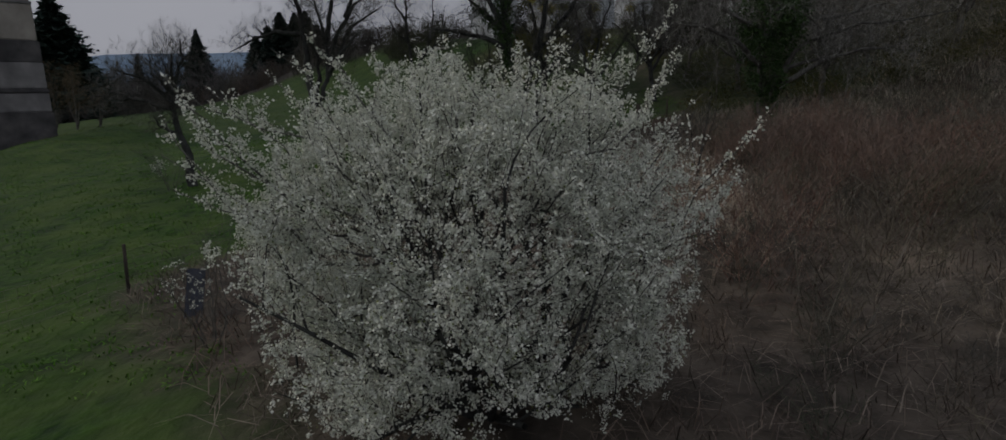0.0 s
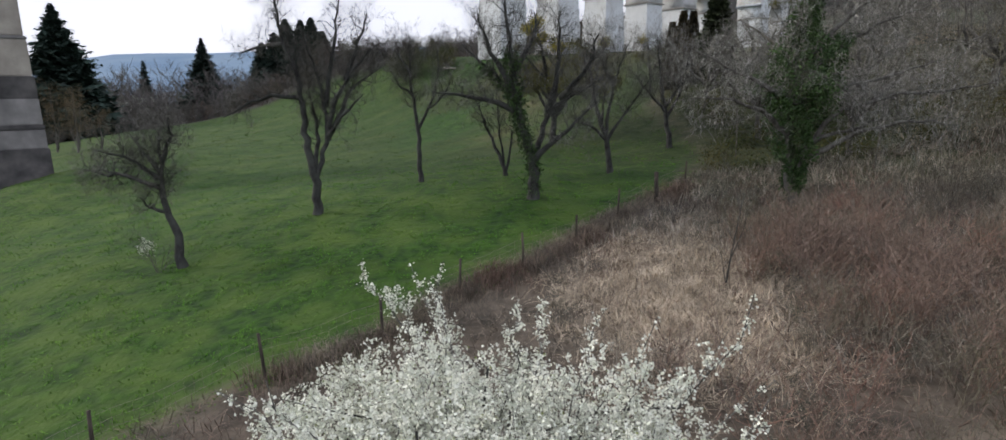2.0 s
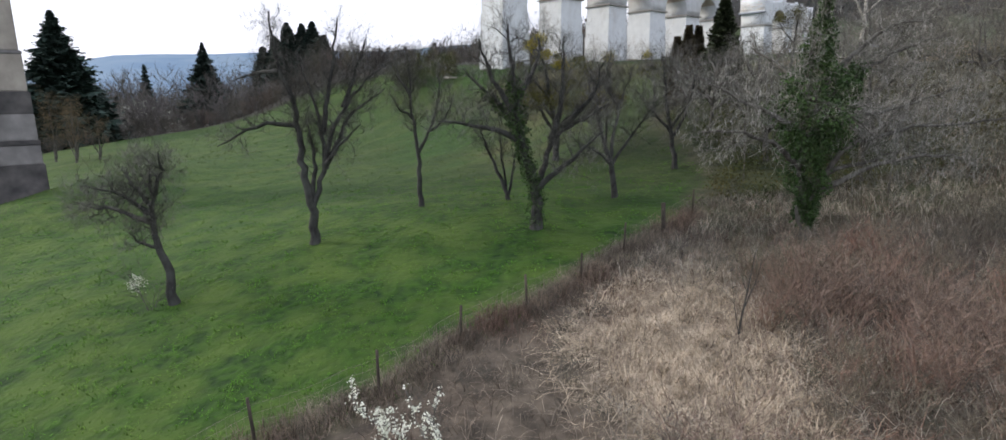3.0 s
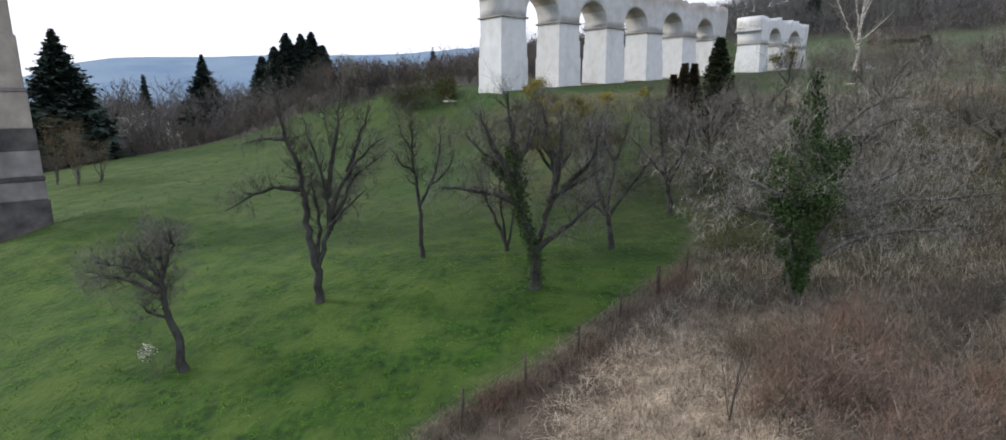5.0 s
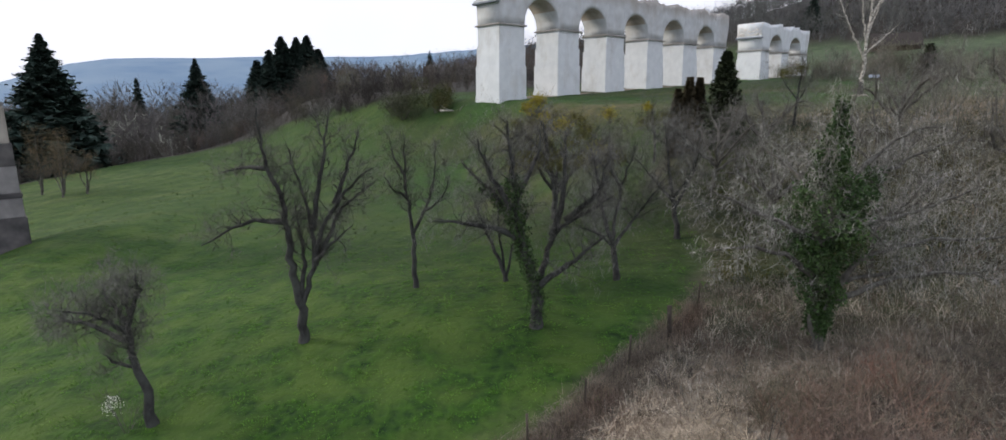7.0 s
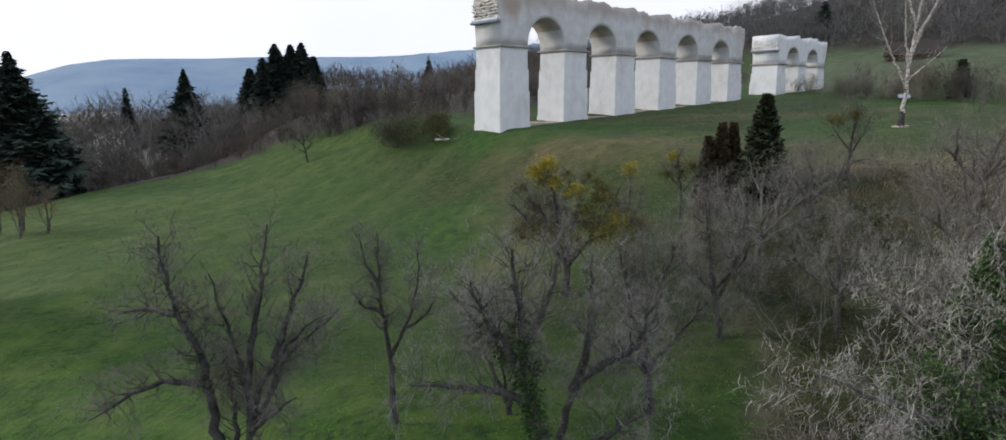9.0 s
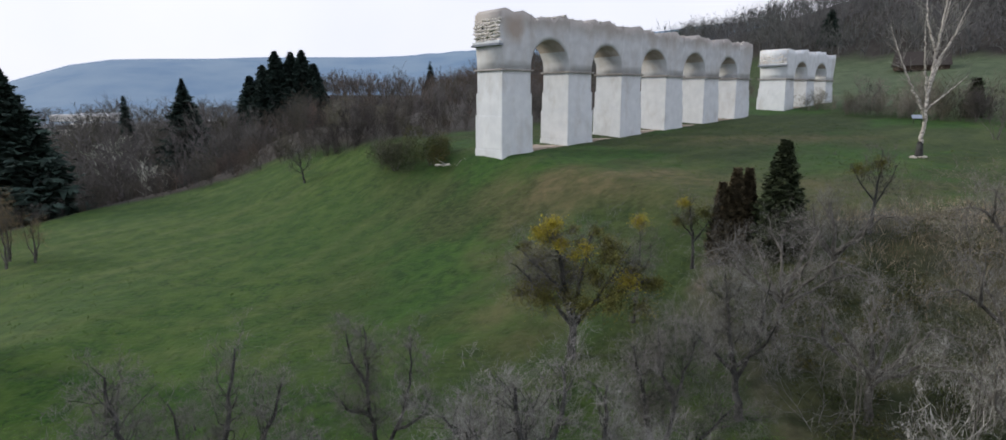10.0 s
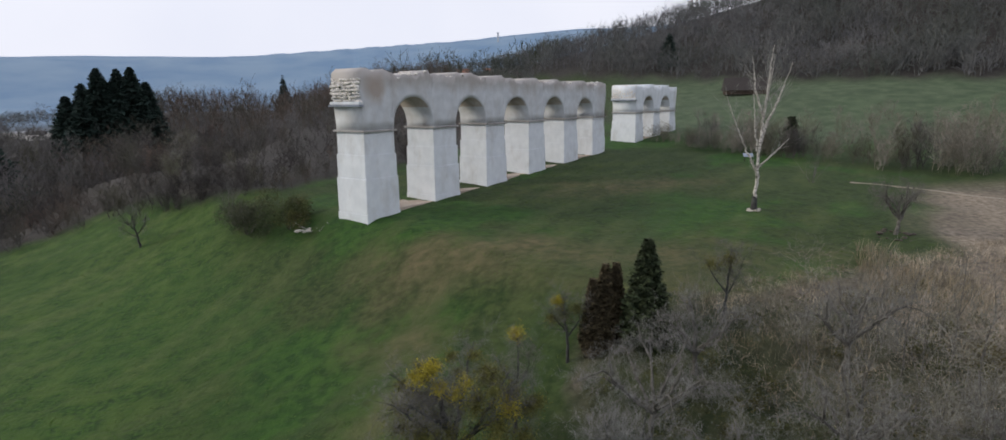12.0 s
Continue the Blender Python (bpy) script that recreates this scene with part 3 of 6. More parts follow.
def pier(parent, s0, s1, thick, low, top, mats, ledge=0.26):
    """A stepped pier with an impost ledge: three stages, each set back from the one below."""
    h = top - low
    base, a, c = low + h * 0.20, low + h * 0.55, low + h * 0.78
    ob = part("pier", box(bmesh.new(), (s0 - 0.20, -0.19, base), (s1 + 0.20, thick + 0.19, a), 0.06), mats[0], parent)
    part("foot_stage", box(bmesh.new(), (s0 - 0.25, -0.24, low), (s1 + 0.25, thick + 0.24, base), 0.05), mats[0], ob)
    part("middle_stage", box(bmesh.new(), (s0 - 0.11, -0.10, a), (s1 + 0.11, thick + 0.10, c), 0.05), mats[1], ob)
    part("upper_stage", box(bmesh.new(), (s0, 0.0, c), (s1, thick, top), 0.03), mats[2], ob)
    part("impost", box(bmesh.new(), (s0 - ledge, -ledge, top), (s1 + ledge, thick + ledge, top + 0.2), 0.05), M_LEDGE, ob, "grey projecting stone ledge")
    return ob


def arch_wall(parent, s_lo, s_hi, spans, spring, crown_fn, thick, flare_lo, flare_hi, material, rng):
    """The wall over the arches: a strip of columns with the arch line below and the broken top above."""
    cols = []
    s = s_lo
    marks = [s_lo]
    for a, b in spans:
        marks += list(np.linspace(marks[-1], a, 9)[1:])
        mid, rad = (a + b) / 2, (b - a) / 2
        marks += list(mid - rad * np.cos(np.linspace(0, math.pi, 29)))[1:]
    marks += list(np.linspace(marks[-1], s_hi, 9)[1:])
    for s in marks:
        zb = spring
        for a, b in spans:
            if a < s < b:
                mid, rad = (a + b) / 2, (b - a) / 2
                zb = spring + 0.25 + math.sqrt(max(0.0, rad * rad - (s - mid) ** 2))
        cols.append((s, zb, crown_fn(s)))
    layers = 7
    vs, qs = [], []
    for y in (0.0, thick):
        for s, zb, zt in cols:
            for k in range(layers):
                f = k / (layers - 1)
                z = zb + (zt - zb) * f
                ss = s
                hgt = max(0.0, min(1.0, (z - spring) / 3.0))
                if s == marks[0]:
                    ss = s - flare_lo * hgt ** 2
                if s == marks[-1]:
                    ss = s + flare_hi * hgt ** 2
                rough = 0.010 + 0.07 * f ** 6
                vs.append((ss + rng.normal() * 0.01, y + rng.normal() * rough * (-1 if y else 1), z))
    n = len(cols)
    ix = np.arange(2 * n * layers).reshape(2, n, layers)
    f0, b0 = ix
    qs.append(np.stack([f0[:-1, :-1], f0[1:, :-1], f0[1:, 1:], f0[:-1, 1:]], -1).reshape(-1, 4))
    qs.append(np.stack([b0[1:, :-1], b0[:-1, :-1], b0[:-1, 1:], b0[1:, 1:]], -1).reshape(-1, 4))
    qs.append(np.stack([f0[:-1, 0], b0[:-1, 0], b0[1:, 0], f0[1:, 0]], -1))
    qs.append(np.stack([f0[:-1, -1], f0[1:, -1], b0[1:, -1], b0[:-1, -1]], -1))
    qs.append(np.stack([f0[0, 1:], b0[0, 1:], b0[0, :-1], f0[0, :-1]], -1))
    qs.append(np.stack([f0[-1, :-1], b0[-1, :-1], b0[-1, 1:], f0[-1, 1:]], -1))
    me = mesh_of("arch_wall", vs, None, np.concatenate(qs), material)
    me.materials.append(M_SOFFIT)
    first = len(qs[0]) + len(qs[1])
    # vault faces near the crown get the browner, darker stone
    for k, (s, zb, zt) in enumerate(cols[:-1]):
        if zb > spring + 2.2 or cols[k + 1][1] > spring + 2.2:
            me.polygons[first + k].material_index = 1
    return part_mesh("arch_wall", me, parent)


def stone_lump(rng, size):
    bm = bmesh.new()
    bmesh.ops.create_icosphere(bm, subdivisions=1, radius=1.0)
    for v in bm.verts:
        v.co = Vector((v.co.x * size[0], v.co.y * size[1], v.co.z * size[2])) * rng.uniform(0.8, 1.15)
    return bm


def aqueduct(name, label, piers, period, spring, top, thick, lows, rng, end_flare, mats, rise=0.0):
    root = thing(name, (AQ_B[0], AQ_B[1], 0), label, "aqueduct", turn=AQ_TURN)
    for (a, b), low in zip(piers, lows):
        pier(root, a, b, thick, low - 1.2, spring, mats)
    spans = [(p[1], q[0]) for p, q in zip(piers[:-1], piers[1:])]

    def crest(s):
        return top + rise * math.exp(-max(0.0, s) / 7.0) + rise * math.exp(-(((s - 15) / 10) ** 2)) + 0.20 * math.sin(s * 0.9) + 0.15 * math.sin(s * 2.3 + 1) + 0.10 * math.sin(s * 5.1)

    def crown(s):
        return crest(s) + rng.normal() * 0.08

    for k, (a, b) in enumerate(spans):
        z = min(aq_ground(a), aq_ground(b), aq_ground((a + b) / 2, thick))
        zt = max(aq_ground(a), aq_ground((a + b) / 2)) + 0.12
        part("footing", box(bmesh.new(), (a - 0.1, 0.12, z - 0.6), (b + 0.1, thick - 0.12, zt), 0.06), M_FOOTING, root, "worn tan masonry footing")
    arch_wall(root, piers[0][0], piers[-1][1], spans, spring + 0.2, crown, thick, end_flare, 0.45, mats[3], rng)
    # broken stones along the top edge
    s = piers[0][0]
    kinds = [stone_lump(rng, (0.30, 0.26, 0.13)) for _ in range(4)]
    stone_me = []
    for bm in kinds:
        me = bpy.data.meshes.new("top_stone")
        bm.to_mesh(me)
        bm.free()
        me.materials.append(M_RUBBLE)
        stone_me.append(me)
    while s < piers[-1][1]:
        for y in (rng.uniform(0.1, 0.7), rng.uniform(1.2, thick - 1.0), rng.uniform(thick - 0.7, thick - 0.1)):
            ob = part_mesh("top_stone", stone_me[rng.integers(4)], root)
            ob.location = (s, y, crest(s) - 0.04)
            ob.rotation_euler = (0, 0, rng.uniform(0, 6))
        s += rng.uniform(0.7, 1.5)
    return root


rng_a = np.random.default_rng(11)
THICK = 4.05
PIERS = [(-0.35, 3.65)] + [(0.05 + 9.5 * k, 3.9 + 9.5 * k) for k in range(1, 5)] + [(47.15, 51.15)]
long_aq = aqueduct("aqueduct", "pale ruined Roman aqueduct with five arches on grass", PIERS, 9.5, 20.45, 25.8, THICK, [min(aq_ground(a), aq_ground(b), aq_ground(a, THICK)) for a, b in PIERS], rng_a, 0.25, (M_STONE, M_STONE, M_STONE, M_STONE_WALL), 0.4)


def broken_end(parent, s, thick, z0, z1, rng):
    """The rough face where the next arch broke away: a cornice and courses of rubble."""
    part("cornice", box(bmesh.new(), (s - 0.75, -0.25, z0), (s - 0.1, thick + 0.25, z0 + 0.22), 0.05), M_CORNICE, parent, "blue-grey projecting cornice")
    part("cornice", box(bmesh.new(), (s - 0.62, -0.16, z0 + 0.22), (s - 0.1, thick + 0.16, z0 + 0.5), 0.05), M_STONE, parent)
    meshes = []
    for k in range(5):
        bm = stone_lump(rng, (0.27, rng.uniform(0.2, 0.34), rng.uniform(0.13, 0.2)))
        me = bpy.data.meshes.new("rubble_stone")
        bm.to_mesh(me)
        bm.free()
        me.materials.append(M_RUBBLE)
        meshes.append(me)
    z = z0 + 0.6
    while z < z1:
        y = 0.15
        while y < thick:
            ob = part_mesh("rubble_stone", meshes[rng.integers(5)], parent)
            ob.location = (s - 0.45 + rng.normal() * 0.06 + 0.35 * max(0, (z - z1 + 0.8)), y, z + rng.normal() * 0.04)
            ob.rotation_euler = (rng.uniform(-0.5, 0.5), rng.uniform(-0.5, 0.5), rng.uniform(-0.4, 0.4))
            ob.scale = (1, rng.uniform(0.7, 1.3), rng.uniform(0.7, 1.25))
            y += rng.uniform(0.38, 0.55)
        z += 0.33


broken_end(long_aq, -0.25, THICK, 22.9, 25.75, rng_a)
REM = [(64.0 + 8.5 * k, 67.2 + 8.5 * k) for k in range(3)]
short_aq = aqueduct("aqueduct_remnant", "short pale aqueduct remnant with two arches beside scrub", REM, 8.5, 20.75, 25.6, 4.6, [min(aq_ground(a), aq_ground(b)) for a, b in REM], rng_a, 0.6, (M_STONE, M_STONE, M_STONE, M_STONE))
broken_end(short_aq, 64.0, 4.6, 23.0, 25.6, rng_a)


def lone_pier():
    """The big weathered pier beside the orchard: dark crusted courses below, pale above, set back step by step."""
    root = thing("aqueduct_pier", (AQ_B[0], AQ_B[1], 0), "tall weathered grey aqueduct pier with black crusted base", "aqueduct pier", turn=AQ_TURN)
    e = -45.25
    low = aq_ground(e) - 1.6
    rng = np.random.default_rng(5)
    bands = [(low, 3.75, 0.0, M_OLD_DARK), (3.75, 5.15, 0.10, M_OLD), (5.15, 5.5, 0.06, M_OLD_DARK), (5.5, 7.4, 0.16, M_OLD), (7.4, 9.0, 0.18, M_OLD_DARK), (9.0, 11.6, 0.30, M_OLD_TOP), (11.6, 11.85, 0.26, M_OLD), (11.85, 15.6, 0.42, M_OLD_TOP), (15.6, 20.4, 0.55, M_OLD_TOP)]
    for z0, z1, inset, m in bands:
        part("stage", box(bmesh.new(), (e - 5.2 + inset, inset * 0.8, z0), (e - inset, 5.0 - inset * 0.8, z1), 0.06), m, root)
    part("impost", box(bmesh.new(), (e - 5.0, 0.2, 20.4), (e - 0.3, 4.8, 20.75), 0.06), M_LEDGE, root)
    arch_wall(root, e - 4.6, e - 0.6, [], 20.75, lambda s: 25.2 + 0.3 * math.sin(s * 2) + rng.normal() * 0.1, 4.4, 0.5, 0.5, M_OLD, rng)


lone_pier()

# ---------------------------------------------------------------- bare orchard trees
TWIG_SPEC = [
    (7, 0.40, 0.01, 7, 0.22, 55, 0.55, 3),
    (5, 0.45, 0.02, 12, 0.10, 48, 0.62, 1),
    (2, 0.35, 0.02, 0, 0.10, 45, 0.55, 1, 0.0046),
]
FINE_SPEC = [(7, 0.34, 0.0, 8, 0.15, 58, 0.5, 3), (5, 0.42, 0.0, 7, 0.10, 52, 0.6, 1), (3, 0.35, 0.0, 0, 0.10, 48, 0.55, 1, 0.0048)]
LICHEN_SPEC = [(6, 0.38, 0.0, 8, 0.17, 58, 0.55, 3), (4, 0.45, 0.0, 6, 0.12, 52, 0.6, 3), (3, 0.3, 0.0, 0, 0.10, 48, 0.5, 1, 0.0075)]
THIN_SPEC = [(4, 0.16, 0.05, 6, 0.2, 45, 0.6, 3), (2, 0.2, 0.04, 0, 0.1, 40, 0.5, 1)]


def limb_lines(rng, limbs, r0, twig_len, density, spec, droop=0.0):
    """Main limbs along the given bent lines, with side branches all along them."""
    lines = []
    for k, pts in enumerate(limbs):
        pts = np.array(pts, float)
        seg = np.linalg.norm(np.diff(pts, axis=0), axis=1)
        length = seg.sum()
        t_old = np.concatenate([[0], np.cumsum(seg)]) / length
        n = max(6, int(length / 0.35))
        t = np.linspace(0, 1, n)
        fine = np.stack([np.interp(t, t_old, pts[:, c]) for c in range(3)], 1)
        if n > 6:
            sm = fine.copy()
            sm[1:-1] = 0.5 * fine[1:-1] + 0.25 * (fine[:-2] + fine[2:])
            fine = sm
        fine[1:] += rng.normal(size=(n - 1, 3)) * min(0.035, 0.25 * r0)
        r = r0 if k == 0 else r0 * (0.36 + 0.12 * min(4.0, length) / 2)
        if k == 0:
            rad = r * (0.12 + 0.88 * (1 - t) ** 0.9)
            rad[0] *= 1.18
        else:
            rad = r * (0.16 + 0.84 * (1 - t))
        lines.append((fine, rad, 8, 0))
        count = int(length * density * 1.25)
        start = 0.5 if k == 0 else 0.34
        for c in range(count):
            tt = start + (1 - start) * (c + rng.uniform(0, 1)) / count
            i = min(n - 2, int(tt * (n - 1)))
            d = unit(fine[i + 1] - fine[i])
            way = side_way(rng, d, radians(55) * rng.uniform(0.6, 1.3))
            way = unit(way + np.array((0, 0, 0.25 - droop)))
            sub = []
            grow(rng, sub, fine[i], way, twig_len * rng.uniform(0.4, 1.2), min(0.019, max(0.007, rad[i] * 0.3)), 0, spec)
            lines += [(p, q, s, l + 1) for p, q, s, l in sub]
    return lines


def bare_tree(name, at, label, limbs, r0, twig_len, density, seed, twig_mat=None, spec=TWIG_SPEC, droop=0.0, bark=None, group=""):
    rng = np.random.default_rng(seed)
    root = thing(name, (at[0], at[1], land1(*at) - 0.05), label, "tree", group)
    lines = limb_lines(rng, limbs, r0, twig_len, density, spec, droop)
    trunk, twigs = split_levels(lines, 2)
    part_mesh("trunk", mesh_of("trunk", trunk[0], None, trunk[1], bark or M_BARK, smooth=True), root)
    part_mesh("twig_crown", mesh_of("twig_crown", twigs[0], None, twigs[1], twig_mat or M_TWIG), root, kind="stuff")
    return root, lines


ORCHARD = "orchard trees"
bare_tree("fruit_tree", (-12.0, 22.8), "small leaning bare fruit tree with dark trunk in meadow", [
    [(0, 0, 0), (-0.12, 0, 1.5), (-0.45, 0, 3.0), (-0.3, 0, 3.7), (-0.25, 0, 5.0)],
    [(-0.5, 0, 3.0), (-1.7, 0.4, 3.3), (-2.9, 0.8, 3.35), (-3.9, 1.2, 3.5)],
    [(-0.45, 0, 3.3), (-1.0, -0.5, 4.0), (-1.9, -1.0, 4.4)],
    [(-0.4, 0, 2.1), (-0.9, -0.2, 2.3), (-0.9, -0.4, 2.7)],
    [(-0.35, 0, 3.5), (-1.1, 0.4, 4.2), (-1.8, 0.8, 4.8)],
    [(-0.3, 0, 3.9), (0.35, -0.4, 4.8), (0.6, -0.8, 5.4)]], 0.185, 1.35, 9.0, 101, group=ORCHARD)
bare_tree("fruit_tree", (-8.35, 27.2), "tall bare fruit tree with forked grey trunk in meadow", [
    [(0, 0, 0), (0.04, -0.1, 1.5), (-0.2, -0.2, 2.9), (-0.2, -0.4, 6.0), (-0.8, -0.6, 7.4), (-0.8, -0.8, 9.3)],
    [(-0.2, -0.3, 5.0), (-1.4, -0.3, 5.1), (-2.5, -0.6, 4.7), (-3.2, -0.9, 4.2)],
    [(-0.75, -0.5, 7.1), (-2.0, 0.2, 7.1), (-3.0, 0.4, 6.8)],
    [(0.05, -0.1, 1.6), (0.2, 0.25, 3.6), (-0.35, 1.0, 5.5)],
    [(0.06, -0.1, 1.6), (0.65, 0.1, 3.2), (0.5, 0.3, 5.3), (-0.35, 0.6, 7.9)],
    [(0.62, 0.1, 4.6), (0.9, 0.3, 6.2), (1.3, 0.9, 9.3)],
    [(0.65, 0.1, 3.2), (1.0, -0.1, 4.7), (2.4, -0.4, 6.6), (3.3, -0.6, 7.1)],
    [(0.7, 0.1, 3.4), (1.7, 0.8, 5.5), (2.9, 1.6, 6.4)],
    [(0.7, 0, 3.4), (1.3, -0.6, 4.0), (2.5, -1.2, 5.1)],
    [(1.6, -0.2, 5.7), (2.1, 0.4, 7.1), (2.5, 0.8, 8.4)]], 0.205, 1.35, 6.6, 102, group=ORCHARD)
bare_tree("fruit_tree", (-4.55, 32.2), "slender upright bare fruit tree with straight trunk", [
    [(0, 0, 0), (-0.05, 0, 1.6), (-0.07, 0, 2.9), (-0.35, 0, 5.0), (-0.3, 0, 7.5)],
    [(-0.07, 0, 2.7), (0.6, 0.4, 4.0), (1.0, 0.6, 5.5), (1.0, 0.8, 7.2)],
    [(-0.27, 0, 4.4), (-0.8, -0.45, 4.9), (-1.1, -0.9, 5.6)],
    [(-0.35, 0, 5.5), (-1.0, 0.3, 6.6), (-1.1, 0.6, 7.4)],
    [(0.5, 0.3, 3.8), (1.5, -0.3, 4.6), (1.8, -0.4, 5.6)]], 0.14, 1.2, 7.0, 103, group=ORCHARD)
tree_d, lines_d = bare_tree("apple_tree", (1.0, 27.3), "wide old bare apple tree with ivy on its limbs", [
    [(0, 0, 0), (-0.02, -0.1, 1.8), (-0.65, -0.2, 3.5), (-0.9, -0.3, 6.0), (-1.2, -0.4, 8.2)],
    [(-0.65, -0.2, 4.3), (-1.5, 0.4, 5.1), (-3.0, 1.2, 6.6)],
    [(-0.65, -0.2, 3.6), (-1.0, -0.3, 4.0), (-2.4, -0.5, 4.3), (-4.0, -0.8, 4.6)],
    [(0, -0.1, 1.7), (0.25, -0.35, 2.0), (1.1, -0.7, 2.7), (2.5, -1.4, 4.2)],
    [(0, 0, 1.6), (0.25, 0.3, 2.4), (0.65, 0.6, 3.8), (3.1, 1.2, 5.1)],
    [(0.6, 0.5, 3.7), (1.0, 0.2, 5.0), (1.1, 0.5, 7.8)],
    [(-0.8, -0.2, 5.4), (0, 0.75, 6.6), (0.2, 1.5, 7.9)],
    [(-0.8, -0.2, 4.7), (-1.9, -0.6, 6.3), (-2.2, -1.2, 7.6)],
    [(1.2, 0.7, 4.3), (2.2, -0.5, 5.4), (2.6, -0.8, 6.8)]], 0.26, 1.7, 6.6, 104, M_TWIG_GREY, group=ORCHARD)
bare_tree("fruit_tree", (5.15, 32.2), "bare fruit tree with spreading arms near the fence", [
    [(0, 0, 0), (-0.17, 0, 1.2), (-0.3, 0, 2.0), (-0.85, 0, 3.6), (-1.4, 0, 6.5)],
    [(-0.29, 0, 1.95), (0, 0.3, 4.2), (0.95, 0.8, 6.6)],
    [(-0.22, 0, 1.7), (0.85, -0.3, 3.4), (1.8, -0.6, 4.9)],
    [(-0.25, 0, 1.7), (-1.0, -0.3, 2.4), (-2.2, -0.9, 3.0)],
    [(0.1, 0.3, 4.4), (-0.4, 1.0, 5.6), (-0.3, 1.2, 6.8)]], 0.17, 1.7, 8.0, 105, group=ORCHARD)
bare_tree("fruit_tree", (-0.2, 32.4), "small many-stemmed bare fruit tree in meadow", [
    [(0, 0, 0), (-0.1, 0, 0.6), (-0.9, 0.2, 2.4), (-1.6, 0.2, 4.2)],
    [(-0.05, 0, 0.3), (-0.3, 0.2, 2.2), (-0.5, 0.4, 5.2)],
    [(0, 0, 0.3), (0.4, -0.2, 2.2), (0.5, -0.3, 4.6)]], 0.12, 1.4, 6.5, 106, group=ORCHARD)
bare_tree("fruit_tree", (9.55, 37.6), "dense bare fruit tree at the edge of the thicket", [
    [(0, 0, 0), (-0.27, 0, 1.9), (-0.65, 0, 3.6), (-1.0, 0, 6.4)],
    [(-0.25, 0, 1.8), (0.65, 0.45, 3.2), (1.3, 0.9, 6.0)],
    [(-0.35, 0, 2.1), (-1.7, -0.35, 3.6), (-2.7, -0.7, 4.6)],
    [(-0.3, 0, 2.4), (0.4, -1.2, 4.0), (0.2, -2.0, 5.0)]], 0.18, 1.8, 7.5, 107, M_TWIG_GREY, group=ORCHARD)

# the ivy-clad tree beyond the fence
IVY_AT = (11.1, 25.1)
ivy_root, ivy_lines = bare_tree("ivy_tree", IVY_AT, "old bare tree with ivy-covered trunk and drooping pale limbs", [
    [(0, 0, 0), (-0.2, 0, 1.1), (-0.4, 0.1, 4.3), (-0.3, 0.15, 6.9), (0.1, 0.2, 8.6)],
    [(-0.1, 0, 1.3), (0.9, -0.4, 3.6), (3.1, -0.8, 4.3), (4.7, -1.2, 4.4), (6.2, -1.6, 4.7)],
    [(-0.3, 0, 4.6), (0.9, 0.3, 5.6), (3.0, 0.7, 6.9), (5.0, 1.0, 7.6)],
    [(-0.4, 0, 3.9), (-1.0, -0.3, 4.4), (-3.1, -0.5, 5.3), (-4.5, -0.8, 6.0)],
    [(-0.35, 0, 2.7), (-1.7, -0.7, 3.7), (-3.1, -1.3, 4.2), (-4.8, -2.0, 4.2)],
    [(-0.3, 0, 3.9), (2.1, 0.6, 4.6), (4.6, 1.2, 5.2), (6.9, 1.8, 5.8)],
    [(-0.2, 0, 2.2), (0.9, -0.3, 2.7), (2.9, -1.0, 3.6)],
    [(-0.4, 0, 5.5), (-0.9, 1.0, 6.4), (-1.8, 2.0, 7.3)],
    [(-0.35, 0, 5.3), (0.5, -0.7, 5.0), (1.3, -1.4, 4.1)],
    [(0.3, -0.3, 1.9), (1.6, -0.9, 2.9), (3.2, -1.5, 3.4), (4.6, -1.9, 3.2)],
    [(0.2, 0.2, 5.6), (1.4, 0.2, 7.0), (2.6, 0.3, 7.9), (3.9, 0.4, 8.0)]], 0.2, 1.7, 3.7, 108, M_LICHEN, LICHEN_SPEC, droop=0.2, bark=M_BARK_PALE)


def old_tree(at, h, spread, seed, label, twig_mat):
    """A neglected fruit tree: a short trunk, crooked limbs that arch out and droop at their ends."""
    rr = np.random.default_rng(seed)
    fork = h * rr.uniform(0.24, 0.34)
    lean = rr.normal(size=2) * 0.18
    limbs = [[(0, 0, 0), (lean[0], lean[1], fork), (lean[0] * 2, lean[1] * 2, h * 0.6), (lean[0] * 3 + rr.normal() * 0.3, lean[1] * 3, h)]]
    n = 7
    for k in range(n):
        a = k * 6.283 / n + rr.uniform(-0.35, 0.35)
        reach, up = spread * rr.uniform(0.75, 1.1), h * rr.uniform(0.6, 0.9)
        ca, sa = math.cos(a), math.sin(a)
        z0 = fork + rr.uniform(-0.15, 0.5)
        limbs.append([(lean[0], lean[1], z0), (0.3 * reach * ca, 0.3 * reach * sa, z0 + 0.45 * (up - z0)), (0.62 * reach * ca - 0.25 * sa, 0.62 * reach * sa + 0.25 * ca, up), (reach * ca, reach * sa, up - 0.12 * reach)])
        if k % 2:
            limbs.append([(0.4 * reach * ca, 0.4 * reach * sa, z0 + 0.6 * (up - z0)), (0.5 * reach * ca - 0.7 * sa, 0.5 * reach * sa + 0.7 * ca, up), (0.55 * reach * ca - sa, 0.55 * reach * sa + ca, h * 0.98)])
    return bare_tree("old_fruit_tree", at, label, limbs, 0.17, 1.5, 3.0, seed, twig_mat, FINE_SPEC, droop=0.12, bark=M_BARK_PALE, group="overgrown fruit trees")


